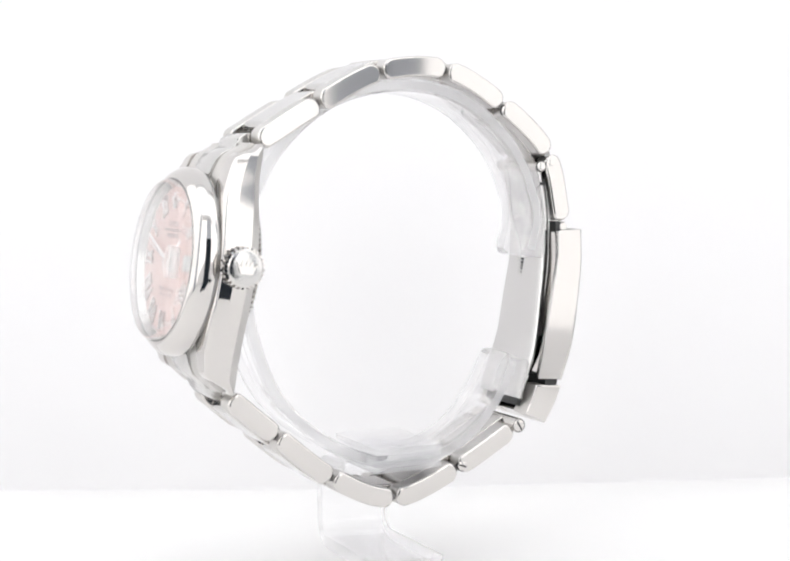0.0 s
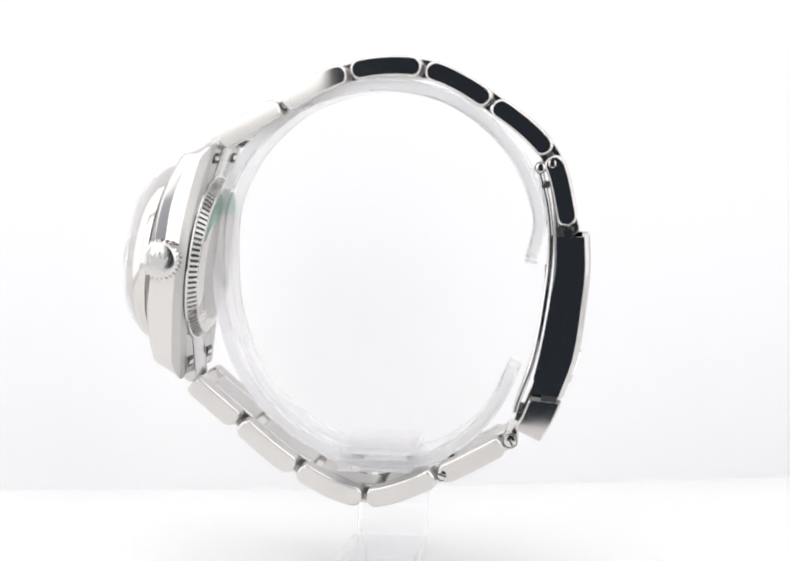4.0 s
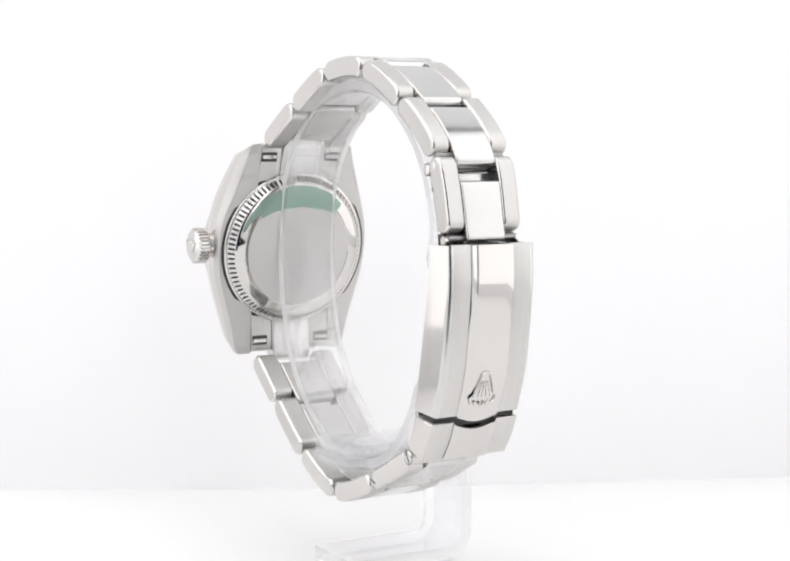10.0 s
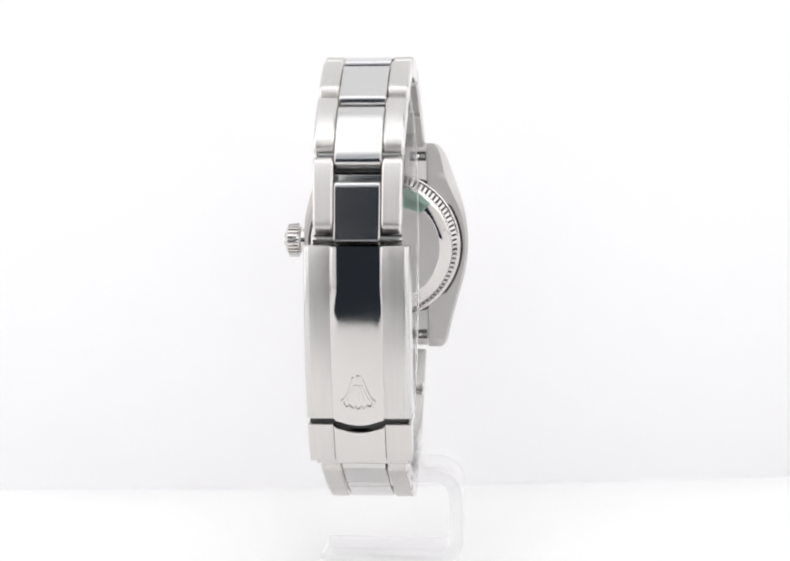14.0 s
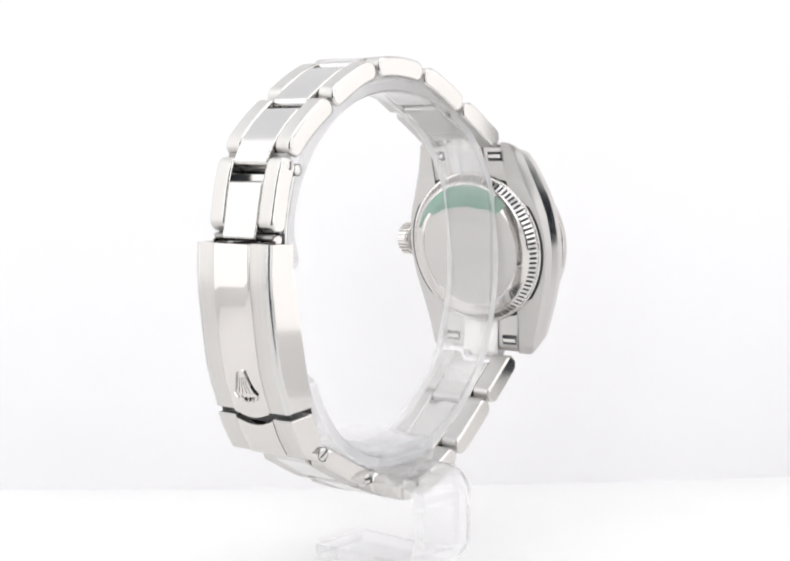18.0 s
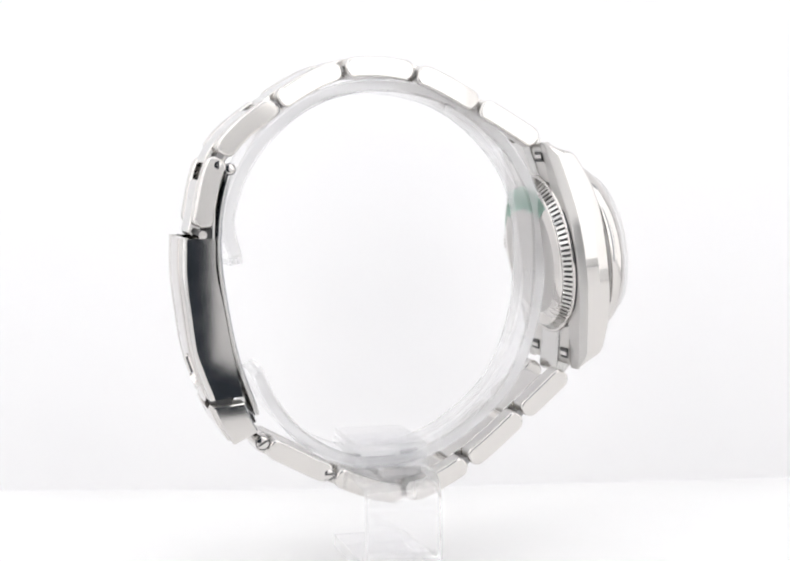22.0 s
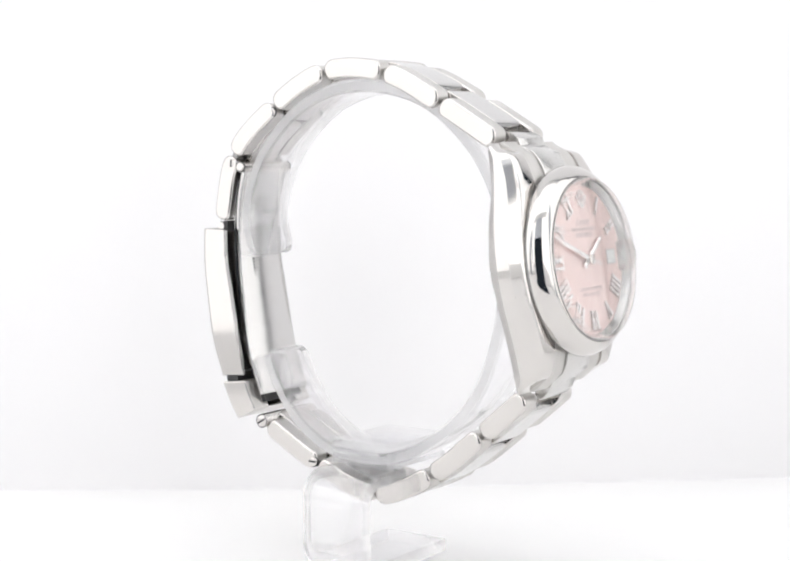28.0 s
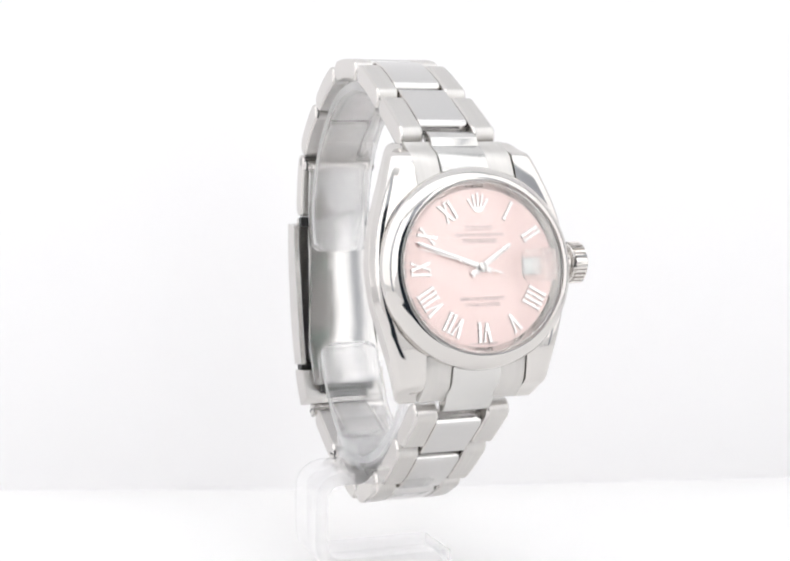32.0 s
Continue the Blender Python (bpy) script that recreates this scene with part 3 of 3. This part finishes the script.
    tagged(part("minute_track", bm, print_grey, watch, "fine grey minute marks at the dial's rim"), kind="stuff")
    # date window with its frame
    bm = slab([(-9.6, -1.05), (-6.9, -1.05), (-6.9, 1.05), (-9.6, 1.05)], A, A + 0.03)
    window = part("date_window", bm, white_enamel, watch, "white date disc behind a small window")
    bm = bmesh.new()
    for s in (stroke(-9.65, -1.12, -6.85, -1.12, 0.16), stroke(-9.65, 1.12, -6.85, 1.12, 0.16), stroke(-9.68, -1.2, -9.68, 1.2, 0.15), stroke(-6.82, -1.2, -6.82, 1.2, 0.15)):
        slab(s, A, A + 0.1, disc, bm)
    part("window_frame", bm, satin, window)
    # magnifier on the crystal
    bm = bmesh.new()
    nx, ny = 12, 12
    grid = [[None] * (ny + 1) for _ in range(nx + 1)]
    for i in range(nx + 1):
        for j in range(ny + 1):
            u, v = 2 * i / nx - 1, 2 * j / ny - 1
            du, dv = u * math.sqrt(1 - v ** 4 * 0.2), v * math.sqrt(1 - u ** 4 * 0.2)
            bulge = 0.95 - 0.6 * (u * u * 0.5 + v * v * 0.5)
            grid[i][j] = (-8.45 + 2.9 * du, 2.5 * dv, 3.37 + bulge)
    top = [[bm.verts.new(disc(*g)) for g in col] for col in grid]
    low = [[bm.verts.new(disc(g[0], g[1], 3.39)) for g in col] for col in grid]
    for i in range(nx):
        for j in range(ny):
            bm.faces.new((top[i][j], top[i + 1][j], top[i + 1][j + 1], top[i][j + 1]))
            bm.faces.new((low[i][j], low[i][j + 1], low[i + 1][j + 1], low[i + 1][j]))
    rim = [(i, 0) for i in range(nx)] + [(nx, j) for j in range(ny)] + [(i, ny) for i in range(nx, 0, -1)] + [(0, j) for j in range(ny, 0, -1)]
    for (i, j), (k, l) in zip(rim, rim[1:] + rim[:1]):
        bm.faces.new((top[i][j], top[k][l], low[k][l], low[i][j]))
    lens = part("date_magnifier", bm, sapphire, watch, "small raised magnifying lens over the date")
    lens.visible_shadow = False

    # pointers
    def hand(name, angle, length, tail, w0, w1, a, label):
        s, c = math.sin(radians(angle)), math.cos(radians(angle))

        def place(px, pr, q):
            return disc(-(px * c + pr * s), pr * c - px * s, q)
        outline = [(-w0 / 2, -tail), (w0 / 2, -tail), (w0 / 2, 0.9), (w1 / 2, length - 0.6), (0, length), (-w1 / 2, length - 0.6), (-w0 / 2, 0.9)]
        bm = bmesh.new()
        lo = [bm.verts.new(place(x, r, a)) for x, r in outline]
        hi = [bm.verts.new(place(x, r, a + 0.06)) for x, r in outline]
        ridge = [bm.verts.new(place(0, r, a + 0.06 + 0.36 * w0 / 2)) for r in (-tail + 0.15, 0.9, length - 0.75)]
        bm.faces.new(lo)
        for i in range(7):
            bm.faces.new((lo[i], lo[(i + 1) % 7], hi[(i + 1) % 7], hi[i]))
        for quad in ((hi[0], hi[1], ridge[0]), (hi[1], hi[2], ridge[1], ridge[0]), (hi[2], hi[3], ridge[2], ridge[1]), (hi[3], hi[4], ridge[2]),
                     (hi[4], hi[5], ridge[2]), (hi[5], hi[6], ridge[1], ridge[2]), (hi[6], hi[0], ridge[0], ridge[1])):
            bm.faces.new(quad)
        part(name, bm, silver, watch, label, 12)
    hand("hour_hand", 55.5, 6.2, 2.0, 0.9, 0.66, A + 0.35, "silver baton hour hand")
    hand("minute_hand", -69, 11.2, 1.6, 0.82, 0.5, A + 0.6, "silver baton minute hand")
    hand("second_hand", -73, 11.0, 3.4, 0.24, 0.12, A + 0.85, "thin silver second hand")
    part("hand_boss", lathe([(0, A), (0.75, A), (0.75, A + 1.0), (0.5, A + 1.1), (0, A + 1.12)], 32), polished, watch)


build_dial()


def build_end_links():
    for d in (1, -1):
        flow = [(r, lug_front(d * r) - 0.3) for r in (11.4, 13.5, 15.5, 17.0, 18.2, 19.2)]
        prof = flow + [(20.1, flow[-1][1] - 1.2), (20.6, -7.4), (20.4, -8.7), (19.4, -9.05), (17.0, -8.65), (14.5, -8.2), (11.4, -8.0)]
        for sx in (-1, 1):
            bm = bmesh.new()
            lo = [bm.verts.new(head(sx * 4.12, d * r, a)) for r, a in prof]
            hi = [bm.verts.new(head(sx * 8.45, d * r, a)) for r, a in prof]
            bm.faces.new(lo)
            bm.faces.new(list(reversed(hi)))
            for i in range(len(prof)):
                j = (i + 1) % len(prof)
                bm.faces.new((lo[j], lo[i], hi[i], hi[j]))
            bmesh.ops.recalc_face_normals(bm, faces=bm.faces)
            part("end_link_side", bevelled(bm, 0.15), brushed, watch, "brushed end link between the lugs", sharp=45)
        flow = [(r, lug_front(d * r) + 0.1) for r in (11.4, 13.5, 15.5, 17.0, 18.4, 19.8)]
        prof = flow + [(21.2, -6.9), (22.3, -8.3), (22.4, -9.3), (21.6, -9.8), (20.4, -9.6), (17.0, -8.8), (14.5, -8.3), (11.4, -8.1)]
        bm = bmesh.new()
        lo = [bm.verts.new(head(-4.05, d * r, a)) for r, a in prof]
        hi = [bm.verts.new(head(4.05, d * r, a)) for r, a in prof]
        bm.faces.new(lo)
        bm.faces.new(list(reversed(hi)))
        for i in range(len(prof)):
            j = (i + 1) % len(prof)
            bm.faces.new((lo[j], lo[i], hi[i], hi[j]))
        bmesh.ops.recalc_face_normals(bm, faces=bm.faces)
        part("end_link_centre", bevelled(bm, 0.15), lapped, watch, "polished middle of the end link", sharp=45)
        for sx in (-1, 1):
            # No recess is cut: a black plate stands in for its shade.
            bm = slab([(sx * 5.2, d * 17.2), (sx * 8.3, d * 17.2), (sx * 8.3, d * 19.0), (sx * 5.2, d * 19.0)], -9.06, -7.0, head)
            part("bar_gap_shade", bm, groove, watch, "black plate for the shade in the spring bar's recess")
            bm = slab([(sx * 5.4, d * 17.8), (sx * 8.2, d * 17.8), (sx * 8.2, d * 18.5), (sx * 5.4, d * 18.5)], -9.2, -8.0, head)
            part("bar_end", bevelled(bm, 0.2), polished, watch)
        y, z = CY - 7.6 * math.cos(TILT) - d * 19 * math.sin(TILT), CZ - 7.6 * math.sin(TILT) + d * 19 * math.cos(TILT)
        part("spring_bar", rod(-8.4, 8.4, y, z, 0.7), polished, watch)


build_end_links()


def build_clasp():
    outer = spline([(-36.7, -4.4), (-36.85, -10.0), (-36.3, -16.0), (-34.9, -25.2), (-32.45, -32.2)])
    inner = spline([(-31.3, -4.5), (-31.2, -10.0), (-30.1, -16.0), (-28.4, -25.2), (-26.9, -31.5)])
    tail_o = spline([(-32.1, -33.2), (-30.6, -36.6), (-28.5, -39.9)])
    tail_i = spline([(-26.6, -32.6), (-25.6, -35.2), (-24.2, -37.8)])

    def strip(o, i, x0, x1, lift=0.0, depth=None):
        pts = []
        for s in np.linspace(0, o[1][-1], 18):
            q, n = along(o, float(s))
            pts.append(tuple(q - n * lift))
        back = []
        if depth:
            for s in np.linspace(o[1][-1], 0, 18):
                q, n = along(o, float(s))
                back.append(tuple(q + n * depth))
        else:
            for s in np.linspace(i[1][-1], 0, 18):
                back.append(tuple(along(i, float(s))[0]))
        return prism(pts + back, x0, x1)

    def band(o, half, lift, depth, first, last):
        """A raised middle strip along o between two lengths that may vary across it (functions of x / half)."""
        bm = bmesh.new()
        nx, ns = 12, 22
        top, low = [], []
        for i in range(nx + 1):
            u = 2 * i / nx - 1
            rows_t, rows_l = [], []
            for k in range(ns + 1):
                q, n = along(o, first(u) + (last(u) - first(u)) * k / ns)
                drop = 0.17 if i in (0, nx) else 0.0
                p = q - n * (lift - drop)
                b = q + n * depth
                rows_t.append(bm.verts.new(at(u * half if i not in (1, nx - 1) else math.copysign(half - 0.35, u), p.x, p.y)))
                rows_l.append(bm.verts.new(at(u * half, b.x, b.y)))
            top.append(rows_t)
            low.append(rows_l)
        for i in range(nx):
            for k in range(ns):
                bm.faces.new((top[i][k], top[i + 1][k], top[i + 1][k + 1], top[i][k + 1]))
                bm.faces.new((low[i][k], low[i][k + 1], low[i + 1][k + 1], low[i + 1][k]))
        for k in range(ns):
            for c in (0, nx):
                bm.faces.new((top[c][k], top[c][k + 1], low[c][k + 1], low[c][k]))
        for i in range(nx):
            for k in (0, ns):
                bm.faces.new((top[i][k], top[i + 1][k], low[i + 1][k], low[i][k]))
        return bm
    for sx in (-1, 1):
        # outside walls and brushed shoulders of the cover
        bm = bmesh.new()
        rings = []
        for x, sink in ((7.4, 0.0), (7.8, 0.06), (8.1, 0.22), (8.28, 0.45), (8.35, 0.8)):
            pts = []
            for s in np.linspace(0.05, outer[1][-1], 18):
                q, n = along(outer, float(s))
                pts.append(tuple(q + n * sink))
            for s in np.linspace(inner[1][-1], 0.05, 18):
                pts.append(tuple(along(inner, float(s))[0]))
            rings.append([bm.verts.new(at(sx * (x + 0.028 * (y + 32.0)), y, z)) for y, z in pts])
        for p, q in zip(rings, rings[1:]):
            for i in range(36):
                j = (i + 1) % 36
                bm.faces.new((p[i], p[j], q[j], q[i]))
        bm.faces.new(rings[0])
        bm.faces.new(list(reversed(rings[-1])))
        bmesh.ops.recalc_face_normals(bm, faces=bm.faces)
        bm.normal_update()
        for f in bm.faces:
            f.material_index = 0 if abs(f.normal.x) > 0.97 else 1
        part("cover_wall", bm, [polished, lapped], watch, "polished flank of the clasp cover", 30)
        part("cover_shoulder", bevelled(strip(outer, inner, sx * 4.1, sx * 7.4, depth=1.1), 0.06), [brushed], watch, "brushed shoulder of the clasp cover")
        bm = bevelled(strip(tail_o, tail_i, sx * 4.1, sx * 8.3), 0.3)
        bm.normal_update()
        for f in bm.faces:
            f.material_index = 1 if abs(f.normal.x) > 0.9 else 0
        part("tail_wall", bm, [brushed, polished], watch, "brushed side of the clasp's catch")
    end = outer[1][-1]
    cover = part("cover_centre", band(outer, 4.08, 0.2, 1.1, lambda u: 0.1, lambda u: end + 1.25 * (1 - u * u) - 0.1), [polished], watch, "polished middle band of the clasp cover")
    part("tail_centre", band(tail_o, 4.08, 0.2, 3.2, lambda u: 0.25 + 1.25 * (1 - u * u), lambda u: tail_o[1][-1] - 0.05), [polished], watch, "polished middle of the clasp's catch")
    # folding blade inside
    blade = spline([(-28.6, 7.2), (-30.0, 1.4), (-30.6, -4.6), (-30.1, -12.6), (-28.0, -25.0), (-25.0, -33.6), (-24.5, -35.4)])
    broad = [(*along(blade, float(v))[0], 0.0) for v in np.linspace(0, blade[1][-1], 26)]
    broad += [(*(along(blade, float(v))[0] + along(blade, float(v))[1] * 0.9), 0.0) for v in np.linspace(blade[1][-1], 0, 26)]
    broad = [(y, z, float(np.interp(z, [-38, -29, -26, -17, -9, 7], [6.6, 7.0, 6.8, 6.0, 5.6, 6.2]))) for y, z, _ in broad]
    part("folding_blade", bevelled(prism(broad, lambda w: -w, lambda w: w), 0.3, 2), [buffed], watch, "polished folding blade of the clasp")
    plate = spline([(-30.4, 6.6), (-31.3, 1.0), (-31.6, -4.6), (-31.4, -12.0), (-29.6, -24.0)])
    part("clasp_plate", bevelled(strip(plate, None, -5.6, 5.6, depth=0.8), 0.3, 3), [lapped], watch, "flat plate from the last link into the clasp")
    # Black bars stand in for the shaded gap at the blade's end.
    part("blade_gap_shade", prism([(-29.9, 4.7), (-29.9, 3.9), (-28.6, 3.9), (-28.6, 4.7)], -5.6, 0.2), groove, watch, "black bar for the shade in the gap at the folding blade's end")
    part("blade_gap_shade", prism([(-29.9, 4.9), (-29.9, 3.7), (-28.6, 3.7), (-28.6, 4.9)], -6.1, -4.0), groove, watch, "black bar for the shade in the gap at the folding blade's end")
    # Solid black filler where the blade's foot leaves a shaded gap.
    part("blade_end_shade", prism([(-25.4, -35.4), (-24.6, -35.3), (-24.1, -36.6), (-25.2, -36.9)], -5.4, 5.4), groove, watch, "black filler for the shade in the gap at the folding blade's foot")
    for k in range(6):
        part("grip_rib", rod(1.0, 2.1, -29.3, -10.2 - 0.62 * k, 0.24), lapped, watch)
    # The gap's shadow is put in as a solid black filler.
    part("cover_gap_shade", prism([(-31.6, -31.6), (-31.0, -34.0), (-28.5, -33.6), (-29.0, -31.4)], -7.9, 7.9), groove, watch, "black filler for the shade between clasp cover and catch")
    for sx in (-1, 1):
        # Black plates stand in for the pockets' inner shade.
        part("pin_gap_shade", prism([(-32.6, -2.9), (-32.6, -4.9), (-31.6, -4.9), (-31.6, -2.9)], sx * 3.6, sx * 6.9), groove, watch, "black plate for the shade in the pocket beside the last link")
    part("blade_pin", rod(-6.9, 6.9, -28.4, 7.2, 1.0), polished, watch)
    part("clasp_pin", rod(-7.0, 7.0, -33.2, -3.9, 0.75), polished, watch)
    part("screw", bevelled(rod(-7.5, 7.5, -23.4, -40.0, 1.35), 0.15), polished, watch, "slotted screw pin")
    # raised emblem on the cover: a flared bell outline with scalloped foot
    def on_cover(x, z, lift):
        best = min(np.linspace(0, outer[1][-1], 200), key=lambda v: abs(along(outer, float(v))[0].y - z))
        q, n = along(outer, float(best))
        q = q - n * (0.2 + lift)
        return at(x, q.x, q.y)
    ring = []
    for k in range(9):
        w = math.pi * k / 8
        ring.append((0.95 * math.cos(w), -25.35 + 0.6 * math.sin(w)))
    ring += [(-1.6, -27.2), (-2.15, -28.5), (-2.8, -29.1)]
    for k in range(5):
        x0 = -2.7 + 5.4 * k / 5
        for d in (0.3, 0.54, 0.8):
            x = x0 + 1.08 * d
            ring.append((x, -29.5 - 0.9 * (1 - (x / 2.9) ** 2) - 0.3 * math.sin(math.pi * d)))
        if k < 4:
            ring.append((x0 + 1.08, -29.3 - 0.9 * (1 - ((x0 + 1.08) / 2.9) ** 2)))
    ring += [(2.8, -29.1), (2.15, -28.5), (1.6, -27.2)]
    bm = bmesh.new()
    n = len(ring)
    mid = (0.0, -28.0)
    for k in range(n):
        a, b = ring[k], ring[(k + 1) % n]
        quad = []
        for f, lift in ((1.0, 0.0), (0.97, 0.34), (0.86, 0.34), (0.83, 0.0)):
            quad.append([bm.verts.new(on_cover(mid[0] + (p[0] - mid[0]) * f, mid[1] + (p[1] - mid[1]) * f, lift)) for p in (a, b)])
        for p, q in zip(quad, quad[1:]):
            bm.faces.new((p[0], p[1], q[1], q[0]))
    for k in range(5):
        x = (k - 2) * 0.62
        quad = [bm.verts.new(on_cover(px, pz, 0.1)) for px, pz in ((x * 0.45 - 0.1, -26.4), (x * 0.45 + 0.1, -26.4), (x * 1.35 + 0.16, -29.2), (x * 1.35 - 0.16, -29.2))]
        bm.faces.new(quad)
    bmesh.ops.remove_doubles(bm, verts=bm.verts, dist=0.000004)
    part("emblem", bm, polished, cover, "raised emblem on the clasp cover")
    # pin ends on the flanks
    for sx, slots in ((-1, (None, None, 20, 60)), (1, (70, 85, 0, 30))):
        screw_head(sx * 7.02, -20.7, 17.2, sx, slots[0], "pin_end", watch)
        screw_head(sx * 6.95, -30.4, 7.9, sx, slots[1], "pin_end", watch, 0.85)
        screw_head(sx * 7.25, -11.6, -46.3, sx, slots[2], "pin_end", watch)
        screw_head(sx * 7.5, -23.4, -40.0, sx, slots[3], "pin_end", watch, 1.15)
        screw_head(sx * 6.9, -28.4, 7.2, sx, None, "pin_end", watch, 0.9)


build_clasp()

# ---- the clear stand ----
stand = tagged(new("display_stand"), "clear acrylic watch stand with an open ring on a bent foot", "stand")


def faced(bm):
    """Upright faces take the second material."""
    bm.normal_update()
    for f in bm.faces:
        f.material_index = 1 if abs(f.normal.z) < 0.5 else 0
    return bm


def build_stand():
    T = 2.3
    # open ring, from the upper free end over the top and round to the lower free end
    bm = bmesh.new()
    sects = []
    loop = spline([(-28.0, -9.6), (-29.4, -0.5), (-24.5, 11.0), (-14.2, 19.8), (-1.5, 22.75), (12.2, 20.0), (22.6, 12.0), (28.3, 2.0), (29.5, -9.0), (28.6, -20.0),
                   (24.6, -31.0), (18.0, -38.5), (9.0, -44.0), (0.0, -46.0), (-9.0, -45.0), (-16.5, -40.8), (-21.8, -34.5), (-25.0, -27.8)], 12)
    total, n = loop[1][-1], 130
    for k in range(n + 1):
        u = k / n
        d = total * (u - 0.13 * math.sin(2 * math.pi * u))     # closer sections at the ends
        run = min(d, total - d)
        half = 5.6 - 2.2 * (1 - math.sqrt(max(1 - (1 - min(run / 2.2, 1.0)) ** 2, 0.0)))
        q, nrm = along(loop, d)
        sec = []
        for deep, x in ((0.0, -half + 0.4), (0.0, half - 0.4), (0.4, half), (T - 0.4, half), (T, half - 0.4), (T, -half + 0.4), (T - 0.4, -half), (0.4, -half)):
            p = q - nrm * deep
            sec.append(bm.verts.new(at(x - 1.0, p.x, p.y)))
        sects.append(sec)
    for p, q in zip(sects, sects[1:]):
        for a in range(8):
            b = (a + 1) % 8
            bm.faces.new((p[a], p[b], q[b], q[a]))
    caps = (bm.faces.new(sects[0]), bm.faces.new(list(reversed(sects[-1]))))
    bmesh.ops.recalc_face_normals(bm, faces=bm.faces)
    bm.normal_update()
    for f in bm.faces:
        f.material_index = 1 if abs(f.normal.x) > 0.9 else 2 if abs(f.normal.x) > 0.3 or f in caps else 0
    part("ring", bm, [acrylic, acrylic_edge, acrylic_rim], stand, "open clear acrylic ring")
    for k, (hi, lo, y) in enumerate(((-41.3, -42.5, 6.3), (-42.6, -43.5, 6.6), (-43.6, -44.6, 6.3), (-44.7, -45.7, 6.6))):
        bm = prism([(-y, lo), (y, lo), (y, hi), (-y, hi)], -10.6 + 0.25 * (k % 2), 6.8 - 0.25 * (k % 2))
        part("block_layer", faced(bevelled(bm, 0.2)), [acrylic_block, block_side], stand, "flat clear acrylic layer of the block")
    # bent strip: out to the side, down, and back below as the foot
    path = [(2.0, -47.1), (9.8, -47.1)]
    for k in range(1, 9):
        w = math.pi / 2 * k / 8
        path.append((9.8 + 3.8 * math.sin(w), -50.9 + 3.8 * math.cos(w)))
    path.append((13.6, -58.6))
    for k in range(1, 9):
        w = math.pi / 2 * k / 8
        path.append((9.6 + 4.0 * math.cos(w), -58.6 - 4.0 * math.sin(w)))
    path.append((-10.6, -62.6))
    bm = bmesh.new()
    rows = []
    for i, (x, z) in enumerate(path):
        p, q = path[max(i - 1, 0)], path[min(i + 1, len(path) - 1)]
        d = Vector((q[0] - p[0], q[1] - p[1])).normalized()
        n = Vector((-d.y, d.x)) * 1.2
        rows.append([bm.verts.new(at(x + n.x, -6.7, z + n.y)), bm.verts.new(at(x + n.x, 6.7, z + n.y)), bm.verts.new(at(x - n.x, 6.7, z - n.y)), bm.verts.new(at(x - n.x, -6.7, z - n.y))])
    for p, q in zip(rows, rows[1:]):
        for i in range(4):
            j = (i + 1) % 4
            bm.faces.new((p[i], p[j], q[j], q[i]))
    bm.faces.new(rows[0])
    bm.faces.new(list(reversed(rows[-1])))
    bmesh.ops.recalc_face_normals(bm, faces=bm.faces)
    bm = bevelled(bm, 0.3)
    bm.normal_update()
    for f in bm.faces:
        f.material_index = 1 if abs(f.normal.y) > 0.3 or (abs(f.normal.x) > 0.95 and f.calc_center_median().x < -0.008) else 0
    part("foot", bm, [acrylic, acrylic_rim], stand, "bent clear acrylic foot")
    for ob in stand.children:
        ob.visible_shadow = False       # shadow turned off, so the stand leaves the tabletop bright


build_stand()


def motions():
    """Both things turn together on the turntable."""
    place = pose(-1.5 * K, 0, 0)
    walk(watch, [(t, pose(0, 0, 0, 0, 0, w) @ place) for t, w in TURN])
    walk(stand, [(t, pose(0, 0, 0, 0, 0, w - 1.5)) for t, w in TURN])


motions()
